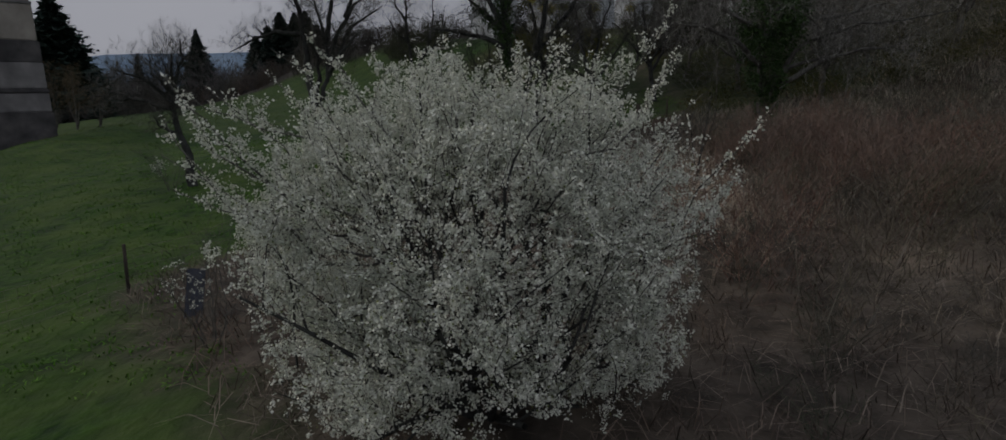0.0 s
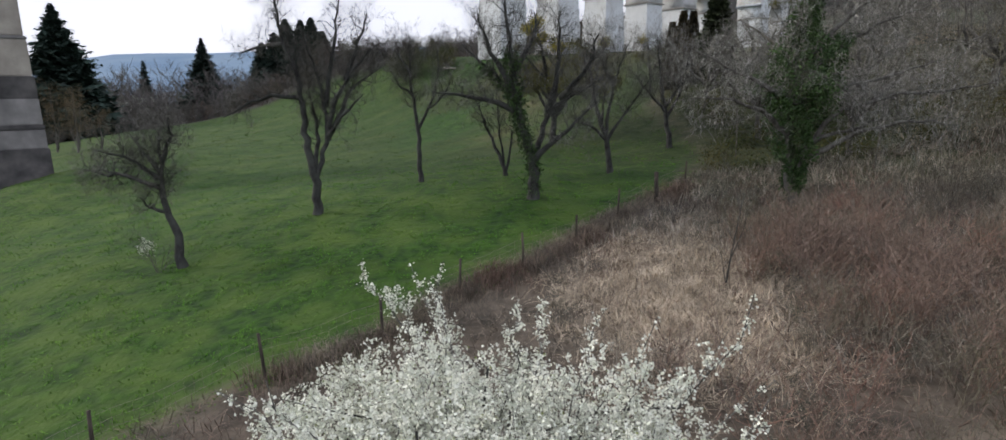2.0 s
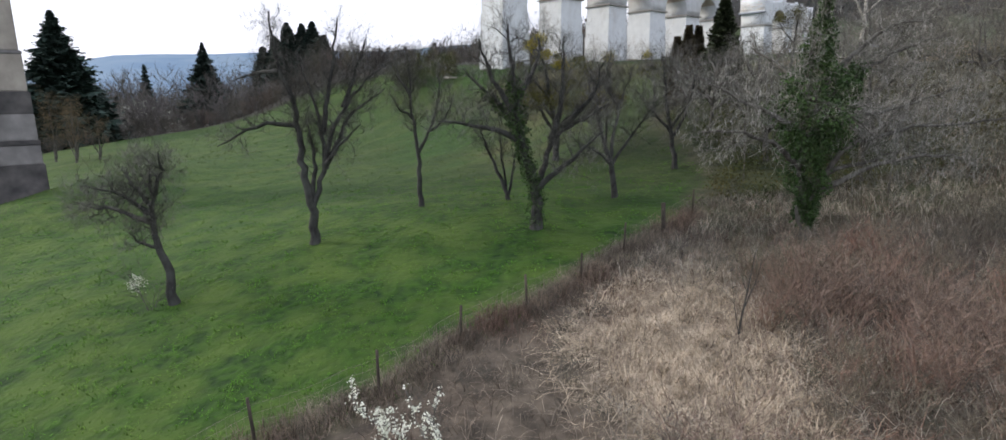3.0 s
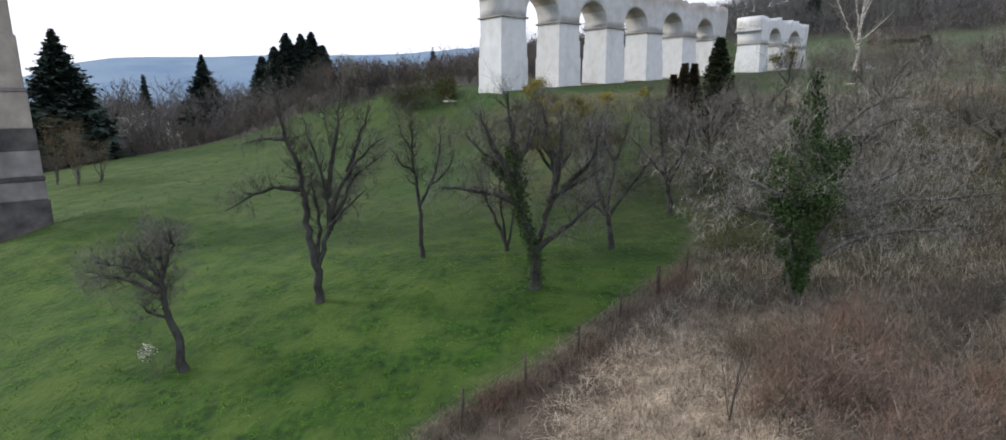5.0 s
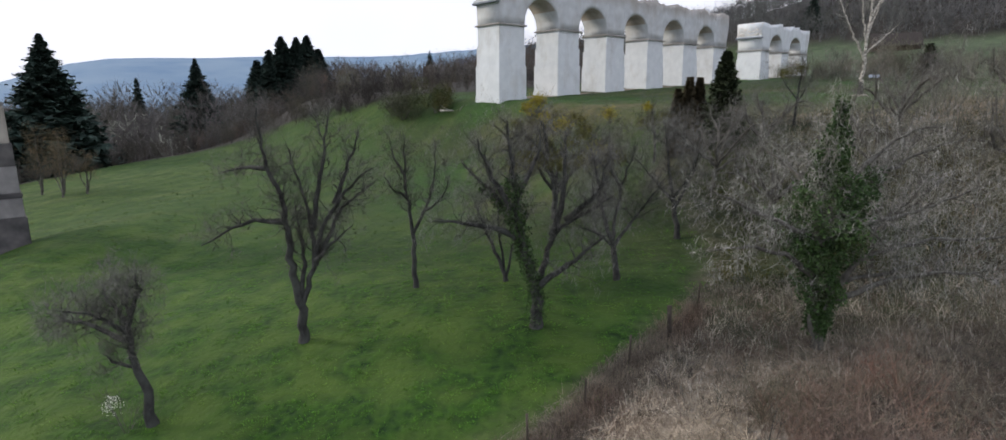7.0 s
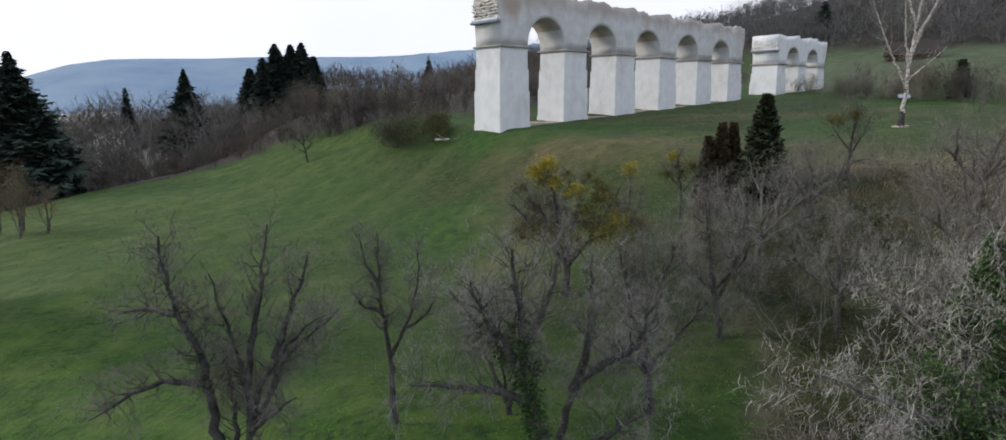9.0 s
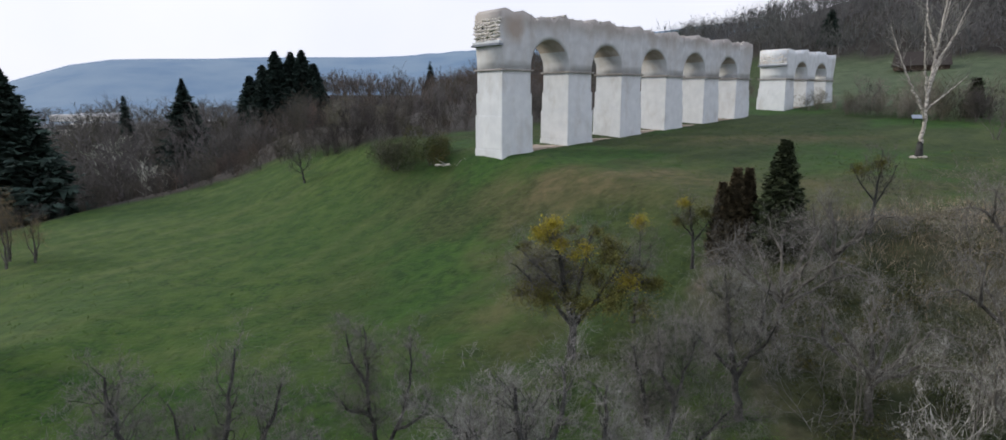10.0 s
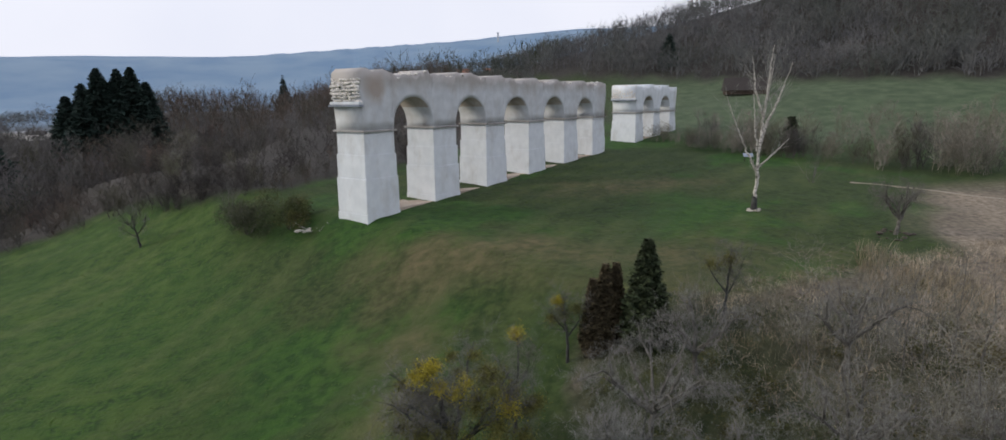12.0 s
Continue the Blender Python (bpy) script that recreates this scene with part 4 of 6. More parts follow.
for k, (x, y, h, spread) in enumerate(((12.9, 42.4, 6.0, 4.6), (16.6, 31.2, 5.6, 3.6), (20.2, 36.8, 5.4, 3.8), (17.2, 45.2, 4.4, 3.2), (24.5, 33.0, 5.2, 3.6), (14.2, 36.2, 5.2, 3.4), (23.6, 41.4, 4.6, 3.4))):
    old_tree((x, y), h, spread, 170 + k, "neglected bare fruit tree with pale lichened twigs" if k % 2 == 0 else "crooked grey leafless tree in the thicket", M_LICHEN if k == 1 else M_TWIG_GREY)


def ivy_on(root, spine, count, radius_fn, seed, size=0.11):
    rng = np.random.default_rng(seed)
    spine = np.array(spine, float)
    t = rng.uniform(0, 1, count)
    tt = np.linspace(0, 1, len(spine))
    p = np.stack([np.interp(t, tt, spine[:, c]) for c in range(3)], 1)
    lump = 0.65 + 0.5 * np.abs(np.sin(t * 19 + 1)) + 0.3 * np.abs(np.sin(t * 47))
    ang = rng.uniform(0, 2 * math.pi, count)
    rr = np.array([radius_fn(a) for a in t]) * lump * np.sqrt(rng.uniform(0.25, 1, count)) * (0.8 + 0.35 * np.sin(3 * ang + t * 23))
    p += np.stack([np.cos(ang) * rr, np.sin(ang) * rr, rng.normal(size=count) * 0.1 - 0.05], 1)
    v, q = leaves(p, size, rng, 0.4, np.stack([np.cos(ang), np.sin(ang), 0 * ang - 0.3], 1), 0.9)
    part_mesh("ivy", mesh_of("ivy", v, None, q, M_IVY), root, "glossy dark green ivy", "stuff")


ivy_on(ivy_root, [(0.0, 0, 0.7), (-0.1, 0, 2.3), (-0.15, 0.1, 3.9), (-0.1, 0.1, 5.3), (0.0, 0.15, 6.8), (0.1, 0.2, 8.9)], 17000, lambda t: float(np.interp(t, (0, 0.2, 0.42, 0.58, 0.72, 0.85, 1), (0.26, 0.6, 1.25, 1.4, 0.85, 0.42, 0.14))), 7, 0.085)
ivy_on(ivy_root, [(0.2, 0.2, 3.6), (1.0, 0.3, 5.0), (1.6, 0.4, 6.6)], 3000, lambda t: 0.65 - 0.35 * t, 8, 0.085)
ivy_on(ivy_root, [(-0.3, 0, 3.2), (-0.8, -0.1, 4.0), (-1.2, -0.2, 4.4)], 1500, lambda t: 0.5 - 0.25 * t, 9, 0.085)
ivy_on(tree_d, [(-0.5, -0.2, 3.0), (-0.8, -0.3, 4.6), (-0.95, -0.35, 6.2)], 1900, lambda t: 0.32, 10, 0.09)
ivy_on(tree_d, [(0.0, 0, 0.3), (-0.02, -0.1, 1.8), (-0.5, -0.2, 3.1)], 2600, lambda t: 0.3, 13, 0.075)
ivy_on(tree_d, [(-0.7, -0.1, 4.3), (-1.4, 0.35, 5.0), (-2.1, 0.7, 5.7)], 900, lambda t: 0.22, 12, 0.09)

# ---------------------------------------------------------------- blossoming shrub
BLOOM_AT = (0.0, 6.9)
BLOOM_SPEC = [
    (7, 0.12, 0.03, 8, 0.22, 46, 0.58, 6),
    (6, 0.15, 0.05, 8, 0.12, 44, 0.52, 4),
    (5, 0.16, 0.06, 7, 0.10, 42, 0.55, 3),
    (2, 0.15, 0.05, 0, 0.10, 40, 0.50, 1),
]


def flowers(points, rng, size):
    """Small flowers as cupped stars: corners and triangles."""
    n = len(points)
    ax = rng.normal(size=(n, 3)) + np.array((0, 0, 0.5))
    ax /= np.linalg.norm(ax, axis=1, keepdims=True)
    a = np.cross(ax, rng.normal(size=(n, 3)))
    a /= np.linalg.norm(a, axis=1, keepdims=True)
    b = np.cross(ax, a)
    s = (size * rng.uniform(0.7, 1.25, n))[:, None]
    ring = [points + s * (a * math.cos(k * 2.0944) + b * math.sin(k * 2.0944) + ax * 0.35) for k in range(3)]
    v = np.stack([points] + ring, 1).reshape(-1, 3)
    i = np.arange(n) * 4
    t = np.concatenate([np.stack([i, i + 1 + k, i + 1 + (k + 1) % 3], 1) for k in range(3)])
    return v, t


def bloom_points(lines, rng, level, spacing, per, spread):
    out = []
    flat = []
    for p, r, s, l in lines:
        if l >= level:
            flat += list(p) if p.ndim == 3 else [p]
    for p in flat:
        seg = np.linalg.norm(np.diff(p, axis=0), axis=1).sum()
        k = max(1, int(seg / spacing))
        t = rng.uniform(0.05, 1.0, k) * (len(p) - 1)
        i = np.minimum(t.astype(int), len(p) - 2)
        f = (t - i)[:, None]
        c = p[i] * (1 - f) + p[i + 1] * f
        c = np.repeat(c, per, axis=0)
        out.append(c + rng.normal(size=c.shape) * spread)
    return np.concatenate(out)


def blossom_shrub():
    rng = np.random.default_rng(21)
    base = land1(*BLOOM_AT)
    root = thing("blossoming_shrub", (*BLOOM_AT, base - 0.05), "large white flowering blackthorn shrub beside a fence", "shrub")
    lines = []
    heart = np.array((-0.47, -0.1, 2.2))
    wide = np.array((2.82, 2.1, 2.05))

    def inside(p, k):
        """Within the rounded crown, narrower towards the ground, with a lumpy outline."""
        d = p - heart
        a = np.arctan2(d[..., 1], d[..., 0])
        lump = 1 + 0.09 * np.sin(3 * a + 1) + 0.06 * np.sin(7 * a + d[..., 2] * 3)
        foot = 1 - 0.10 * np.clip(-d[..., 2], 0, 3)
        return (d[..., 0] / (wide[0] * foot)) ** 2 + (d[..., 1] / (wide[1] * foot)) ** 2 + (d[..., 2] / np.where(d[..., 2] > 0, wide[2], 3.8)) ** 2 < (k * lump) ** 2

    stems = 26
    for k in range(stems):
        a = k * 2.399 + rng.uniform(-0.2, 0.2)
        tilt = radians(5 + 66 * (k / stems) ** 0.75)
        d = np.array((math.sin(tilt) * math.cos(a), math.sin(tilt) * math.sin(a), math.cos(tilt)))
        length = 4.2 - 0.9 * (k / stems) + rng.uniform(-0.3, 0.2)
        grow(rng, lines, (0.35 * math.cos(a) - 0.15, 0.35 * math.sin(a), 0.0), d, length, 0.05, 0, BLOOM_SPEC)
    for k in range(15):
        a = k * 2.399 + 0.7
        grow(rng, lines, (0.3 * math.cos(a), 0.3 * math.sin(a), 0.15 + 0.5 * rng.uniform()), (math.cos(a), math.sin(a), rng.uniform(-0.02, 0.35)), rng.uniform(1.9, 2.5), 0.035, 0, BLOOM_SPEC)
    lines = [(np.maximum(p, np.array((-9, -9, 0.03))), r, s, l) for p, r, s, l in lines]
    kept = []
    for p, r, s, l in lines:
        if p.ndim == 3:
            m = inside(p[:, -1], 1.06 if l > 1 else 1.15)
            if m.any():
                kept.append((p[m], r[m], s, l))
        elif l == 0:
            m = int(inside(p, 1.0).sum())
            if m >= 3:
                kept.append((p[:m], r[:m], s, l))
        elif inside(p[-1], 1.08):
            kept.append((p, r, s, l))
    lines = kept
    # upright shoots strung with flowers, standing out of the whole crown
    for k in range(190):
        a, e = rng.uniform(0, 6.283), math.asin(rng.uniform(-0.15, 1.0))
        d = np.array((math.cos(a) * math.cos(e), math.sin(a) * math.cos(e), math.sin(e)))
        p0 = heart + d * wide * rng.uniform(0.5, 0.85)
        grow(rng, lines, p0, d * 0.8 + np.array((0.1, 0, 0.6)), rng.uniform(0.35, 0.75), 0.009, 2, BLOOM_SPEC)
    # arching boughs that set the outline
    for end in ((-3.43, -1.1, 4.3), (-3.3, -1.0, 4.15), (-3.1, -1.25, 3.95), (-3.0, -0.8, 4.05), (-3.1, -1.5, 3.4), (-3.2, -1.3, 3.8), (-2.95, -1.65, 3.1), (-1.8, -1.0, 4.7), (-2.35, -0.6, 4.4), (-2.6, -0.2, 4.2), (1.95, -0.15, 5.05), (1.8, -0.9, 4.5), (2.48, -1.6, 3.85), (2.75, -0.2, 3.0), (2.5, 0.5, 3.9), (2.2, 1.0, 4.2), (-0.85, 1.85, 4.75), (-1.25, 1.9, 4.7), (-1.9, 2.2, 4.65), (-1.0, 1.6, 4.6), (0.3, 1.0, 4.6), (0.0, 1.1, 4.55), (0.9, 0.9, 4.5), (1.3, 0.4, 4.6), (-0.7, -1.1, 3.9), (0.6, -1.2, 3.8), (2.2, -1.2, 2.6), (2.0, -1.3, 1.9), (-2.6, -1.4, 2.2), (-2.2, -1.5, 1.5)):
        end = np.array(end)
        start = heart + (end - heart) * 0.3 + np.array((0, 0, -0.35))
        bough = wander(rng, start, end, 9, 0.35)
        bough[:, 2] -= 0.12 * np.sin(np.linspace(0, math.pi, 9)) * np.linalg.norm(end - start) * (end[2] < 4.3)
        lines.append((bough, np.linspace(0.018, 0.004, 9), 4, 2))
        way = unit(end - start)
        for f in np.linspace(0.3, 0.9, 9):
            i = int(f * 8)
            grow(rng, lines, bough[i] + (bough[i + 1] - bough[i]) * (f * 8 - i), side_way(rng, way, 0.6) + np.array((0, 0, 0.25)), (1.05 - f) * rng.uniform(0.5, 0.9), 0.008, 2, BLOOM_SPEC)
    wood_, twig_ = split_levels(lines, 2)
    part_mesh("bough_frame", mesh_of("bough_frame", wood_[0], None, wood_[1], M_BARK, smooth=True), root)
    part_mesh("twig_crown", mesh_of("twig_crown", twig_[0], None, twig_[1], M_TWIG), root, kind="stuff")
    pts = bloom_points(lines, rng, 2, 0.030, 4, 0.018)
    far_out = np.linalg.norm((pts - heart) / wide, axis=1).reshape(-1, 4)[:, 0]
    keep = (pts[::4, 2] > 0.05) & (far_out > 0.30 + 0.3 * rng.uniform(0, 1, len(far_out)))
    pts = pts.reshape(-1, 4, 3)[keep]
    pts = pts[rng.permutation(len(pts))[:64000]].reshape(-1, 3)
    v, q = leaves(pts, 0.029, rng, 0.35, None, 0.85)
    part_mesh("blossom", mesh_of("blossom", v, None, q, M_PETAL), root, "dense small white flowers", "stuff")
    pts = bloom_points(lines, rng, 3, 0.5, 1, 0.02)
    v, q = leaves(pts[: 9000], 0.022, rng)
    part_mesh("bud_cover", mesh_of("bud_cover", v, None, q, M_BUD), root, "fresh green buds", "stuff")


blossom_shrub()


def small_bloom(at, h, seed):
    rng = np.random.default_rng(seed)
    root = thing("flowering_sapling", (*at, land1(*at) - 0.03), "thin sapling with sparse white flowers at tree foot", "shrub")
    lines = []
    for k in range(7):
        a = k * 0.9 + rng.uniform(0, 0.4)
        grow(rng, lines, (0.1 * math.cos(a), 0.1 * math.sin(a), 0), (0.35 * math.cos(a), 0.35 * math.sin(a), 1), h * rng.uniform(0.7, 1.1), 0.012, 1, BLOOM_SPEC)
    v, q = tubes([(p, r, 3) for p, r, s, l in lines])
    part_mesh("stem_clump", mesh_of("stem_clump", v, None, q, M_TWIG), root)
    pts = bloom_points(lines, rng, 2, 0.4, 3, 0.025)
    near = np.linalg.norm(pts - np.array((-0.35, 0, h * 0.55)), axis=1) < 0.42
    v, t = flowers(pts[near], rng, 0.026)
    part_mesh("blossom", mesh_of("blossom", v, t, None, M_PETAL), root, "sparse white flowers", "stuff")


small_bloom((-12.75, 22.6), 1.7, 31)
small_bloom((-4.9, 9.3), 2.0, 32)
small_bloom((-4.2, 9.9), 1.7, 33)

# ---------------------------------------------------------------- tufted mistletoe trees, birch, shrubs


def tuft(root, at, r, count, seed, material, name="mistletoe", label="yellow-green mistletoe clump", size=0.17):
    rng = np.random.default_rng(seed)
    d = rng.normal(size=(count, 3))
    d /= np.linalg.norm(d, axis=1, keepdims=True)
    lump = 1 + 0.25 * np.sin(d[:, 0] * 5 + seed) * np.cos(d[:, 2] * 4)
    p = np.array(at) + d * (r * lump * np.abs(rng.normal(0.55, 0.42, count)))[:, None] * np.array((1, 1, 0.8))
    v, q = leaves(p, size, rng, 0.4, d, 0.5)
    part_mesh(name, mesh_of(name, v, None, q, material), root, label, "stuff")


mist_root, _ = bare_tree("mistletoe_tree", (3.1, 44.2), "bare fruit tree carrying yellow mistletoe clumps", [
    [(0, 0, 0), (0.1, 0, 1.6), (-0.3, -0.6, 3.6), (-1.3, -2.6, 7.8)],
    [(0, 0, 1.9), (-1.2, -0.6, 3.6), (-3.2, -1.2, 5.6)],
    [(0.1, 0, 1.7), (1.2, -0.4, 3.4), (2.8, -0.8, 6.4)],
    [(0, 0, 2.4), (0.6, 0.8, 4.6), (1.4, 1.4, 7.2)],
    [(0, 0, 2.6), (-1.2, 0.9, 4.4), (-3.0, 1.2, 6.0)],
    [(0, 0, 2.2), (1.4, -0.9, 3.6), (3.6, -1.4, 4.8)],
    [(0, -0.2, 2.8), (-0.8, -1.8, 4.6), (-2.4, -2.6, 6.2)]], 0.24, 2.0, 6.0, 109, droop=0.55)
for k, (p, r) in enumerate((((-1.3, -2.8, 7.9), 0.5), ((-1.9, -2.7, 7.5), 0.42), ((-0.9, -2.9, 7.0), 0.32))):
    tuft(mist_root, p, r, 1500, 40 + k, M_MISTLE, size=0.085)
rng_m = np.random.default_rng(55)
for k in range(24):
    a = k * 2.399
    d = 0.8 + 3.0 * math.sqrt((k + 0.5) / 24)
    tuft(mist_root, (0.7 + d * math.cos(a), -0.5 + 0.8 * d * math.sin(a), 6.6 - 0.75 * d + rng_m.uniform(-0.7, 0.7)), rng_m.uniform(0.45, 0.85), 1000, 70 + k, M_MISTLE if k in (5, 16) else M_MISTLE_OLD, label="olive hanging mistletoe clump", size=0.10)
for k in range(12):
    a = k * 2.399 + 0.5
    d = 2.6 * math.sqrt((k + 0.5) / 12)
    tuft(mist_root, (-0.2 + d * math.cos(a), -0.9 + 0.8 * d * math.sin(a), 6.9 - 0.25 * d + rng_m.uniform(-0.3, 0.5)), rng_m.uniform(0.32, 0.5), 520, 110 + k, M_MISTLE if k % 5 == 2 else M_MISTLE_OLD, label="olive mistletoe clump", size=0.09)
m2, _ = bare_tree("mistletoe_tree", (6.9, 46.5), "slim bare tree topped by a small mistletoe clump", [
    [(0, 0, 0), (0.1, 0, 2.0), (0.2, 0, 4.2), (0.1, 0, 6.0)],
    [(0.1, 0, 2.4), (0.8, 0.2, 3.6), (1.0, 0.2, 4.8)],
    [(0.1, 0, 2.8), (-0.6, 0.1, 3.8), (-0.9, 0, 4.6)]], 0.11, 1.3, 4.5, 110)
tuft(m2, (0.1, 0, 6.0), 0.5, 1300, 60, M_MISTLE, size=0.08)
m3, _ = bare_tree("mistletoe_tree", (11.2, 50.0), "short bare tree with faded mistletoe beside thujas", [
    [(0, 0, 0), (0, 0, 1.6), (-0.3, 0, 3.6), (-0.4, 0, 4.6)],
    [(0, 0, 1.8), (0.9, 0, 3.0), (1.2, 0, 4.0)],
    [(0, 0, 2.0), (-0.9, 0.3, 3.2), (-1.5, 0.3, 3.8)]], 0.12, 1.4, 4.6, 111)
tuft(m3, (-0.7, 0, 4.2), 0.38, 800, 61, M_MISTLE, size=0.08)
tuft(m3, (-1.0, 0.2, 3.0), 0.5, 800, 65, M_MISTLE_OLD, size=0.08)
tuft(m3, (0.6, 0, 3.6), 0.6, 1000, 62, M_MISTLE_OLD, size=0.08)
tuft(m3, (-0.2, 0, 3.2), 0.8, 1300, 66, M_UNDER, label="dark olive ivy clump", name="ivy", size=0.08)
m4, _ = bare_tree("mistletoe_tree", (20.4, 47.5), "low bare tree with ochre mistletoe clump in thicket", [
    [(0, 0, 0), (0, 0, 1.6), (0.2, 0, 3.6), (0.1, 0, 4.8)],
    [(0, 0, 1.6), (0.8, 0, 3.0), (1.2, 0, 4.2)],
    [(0, 0, 1.9), (-0.9, 0.3, 3.2), (-1.4, 0.3, 4.0)]], 0.11, 1.3, 4.6, 112)
tuft(m4, (0.1, 0, 4.0), 0.55, 1000, 63, M_MISTLE_OLD, size=0.08)
tuft(m4, (-0.9, 0.2, 3.7), 0.5, 900, 64, M_MISTLE_OLD, size=0.08)


def birch():
    rng = np.random.default_rng(17)
    root = thing("birch", (37.5, 69.05, land1(37.5, 69.05) - 0.05), "tall leafless white-barked birch on the lawn", "tree")
    spec = [(5, 0.10, 0.12, 5, 0.25, 36, 0.45, 4), (4, 0.12, 0.08, 5, 0.15, 38, 0.5, 3), (4, 0.14, 0.0, 0, 0.1, 40, 0.5, 3)]
    limbs = [[(0, 0, 0), (0.1, 0, 3.0), (0.05, 0, 6.0), (0.4, 0, 10.5), (0.9, 0, 16.2)],
             [(0.08, 0, 3.8), (-1.3, 0.4, 6.6), (-2.6, 0.8, 9.6), (-3.4, 1.0, 11.8)],
             [(0.08, 0, 4.4), (1.6, -0.6, 6.0), (2.7, -1.0, 7.3)],
             [(0.06, 0, 5.4), (-0.9, -0.5, 8.2), (-1.6, -0.9, 12.2)],
             [(0.1, 0, 6.4), (1.4, 0.6, 9.2), (3.4, 1.2, 12.6)],
             [(0.2, 0, 7.8), (1.3, -0.5, 10.6), (2.4, -0.9, 14.6)],
             [(0.3, 0, 9.2), (-0.5, 0.5, 12.2), (-0.8, 0.8, 15.2)],
             [(0.1, 0, 3.2), (-0.8, -0.8, 4.6), (-1.9, -1.6, 5.6)],
             [(0.4, 0, 10.6), (1.2, 0.5, 13.0), (1.7, 0.8, 15.4)]]
    lines = limb_lines(rng, limbs, 0.19, 2.1, 2.4, spec)
    trunk, twigs = split_levels(lines, 1)
    part_mesh("trunk", mesh_of("trunk", trunk[0], None, trunk[1], M_BIRCH, smooth=True), root, "white peeling birch bark")
    part_mesh("twig_crown", mesh_of("twig_crown", twigs[0], None, twigs[1], M_TWIG_PALE), root, kind="stuff")
    foot = bmesh.new()
    bmesh.ops.create_cone(foot, segments=18, radius1=0.36, radius2=0.22, depth=1.5, cap_ends=True)
    for v in foot.verts:
        v.co.z += 0.75
    part("trunk_foot", foot, M_BARK, root, "dark rough bark at the foot")


birch()


def bush(name, at, r, h, label, seed, material, count=2600, size=0.16):
    """A rounded bush: stems inside, small leaves clumped in lumps with gaps."""
    rng = np.random.default_rng(seed)
    root = thing(name, (*at, land1(*at) - 0.05), label, "shrub")
    lines = []
    spec = [(5, 0.15, 0.05, 6, 0.25, 45, 0.5, 4), (4, 0.2, 0.05, 6, 0.1, 45, 0.5, 3), (3, 0.2, 0.03, 0, 0, 40, 0.5, 3)]
    for k in range(9):
        a = k * 2.4
        grow(rng, lines, (0.2 * math.cos(a), 0.2 * math.sin(a), 0), (0.75 * r / h * math.cos(a), 0.75 * r / h * math.sin(a), 1), h * 0.95, 0.03, 0, spec)
    v, q = tubes([(p, rr, s) for p, rr, s, l in lines])
    part_mesh("stem_clump", mesh_of("stem_clump", v, None, q, M_TWIG), root)
    if material:
        lobes = rng.normal(size=(14, 3)) * np.array((r * 0.34, r * 0.34, h * 0.14)) + np.array((0, 0, h * 0.52))
        which = rng.integers(0, 14, count)
        d = rng.normal(size=(count, 3))
        d /= np.linalg.norm(d, axis=1, keepdims=True)
        p = lobes[which] + d * (rng.uniform(0.2, 1, count) ** 0.5)[:, None] * np.array((r * 0.5, r * 0.5, h * 0.32))
        p = p[p[:, 2] > 0.05]
        v, q = leaves(p, size, rng, 0.5, None, 0.6)
        part_mesh("foliage", mesh_of("foliage", v, None, q, material), root, kind="stuff")
    return root


bush("bush", (-13.6, 84.3), 2.9, 3.9, "rounded grey-green bush at the field edge", 71, M_BUSH, 7000, 0.14)
bush("bush", (-8.9, 81.4), 2.9, 3.8, "large olive-green bush beside the aqueduct", 72, M_UNDER, 7500, 0.13)
bush("bush", (-15.6, 87.6), 1.9, 3.0, "grey twiggy bush behind the debris", 76, M_BUSH, 1800, 0.12)
bush("bush", (-17.0, 92.0), 2.2, 3.2, "bare greyish bush before the wood", 73, None)
old_tree((43.9, 58.3), 4.7, 2.3, 190, "small rounded bare tree in a planted bed", M_TWIG)
bush("bush", (52.5, 79.0), 2.0, 4.2, "bare bush beside the gravel path", 75, None)
bare_tree("young_tree", (-27.3, 92.5), "small dark bare tree in the upper field", [
    [(0, 0, 0), (-0.2, 0, 1.4), (-0.4, 0, 2.8), (-0.6, 0, 4.6)],
    [(-0.2, 0, 1.2), (-1.2, 0.2, 1.8), (-2.0, 0.3, 2.4)],
    [(-0.2, 0, 1.5), (0.7, 0.1, 2.6), (1.0, 0.2, 3.8)],
    [(-0.3, 0, 2.0), (-1.1, -0.3, 3.2), (-1.6, -0.5, 4.2)]], 0.13, 1.3, 6.5, 113)
for k, (x, y, hh) in enumerate(((-50.3, 71.0, 6.4), (-52.0, 73.5, 7.4), (-48.6, 72.6, 5.0), (-55.0, 74.0, 8.0))):
    bare_tree("young_tree", (x, y), "pale-stemmed young tree with fine ochre twigs", [
        [(0, 0, 0), (0.2, 0, hh * 0.35), (0.1, 0, hh * 0.7), (0.3, 0, hh)],
        [(0.1, 0, 0.3), (-0.7, 0.2, hh * 0.4), (-1.0, 0.4, hh * 0.8)],
        [(0.1, 0, 0.3), (0.8, -0.2, hh * 0.45), (1.2, -0.3, hh * 0.85)]], 0.12, 1.5, 3.6, 120 + k, M_OCHRE, bark=M_BARK_PALE, group="young trees by the pier")

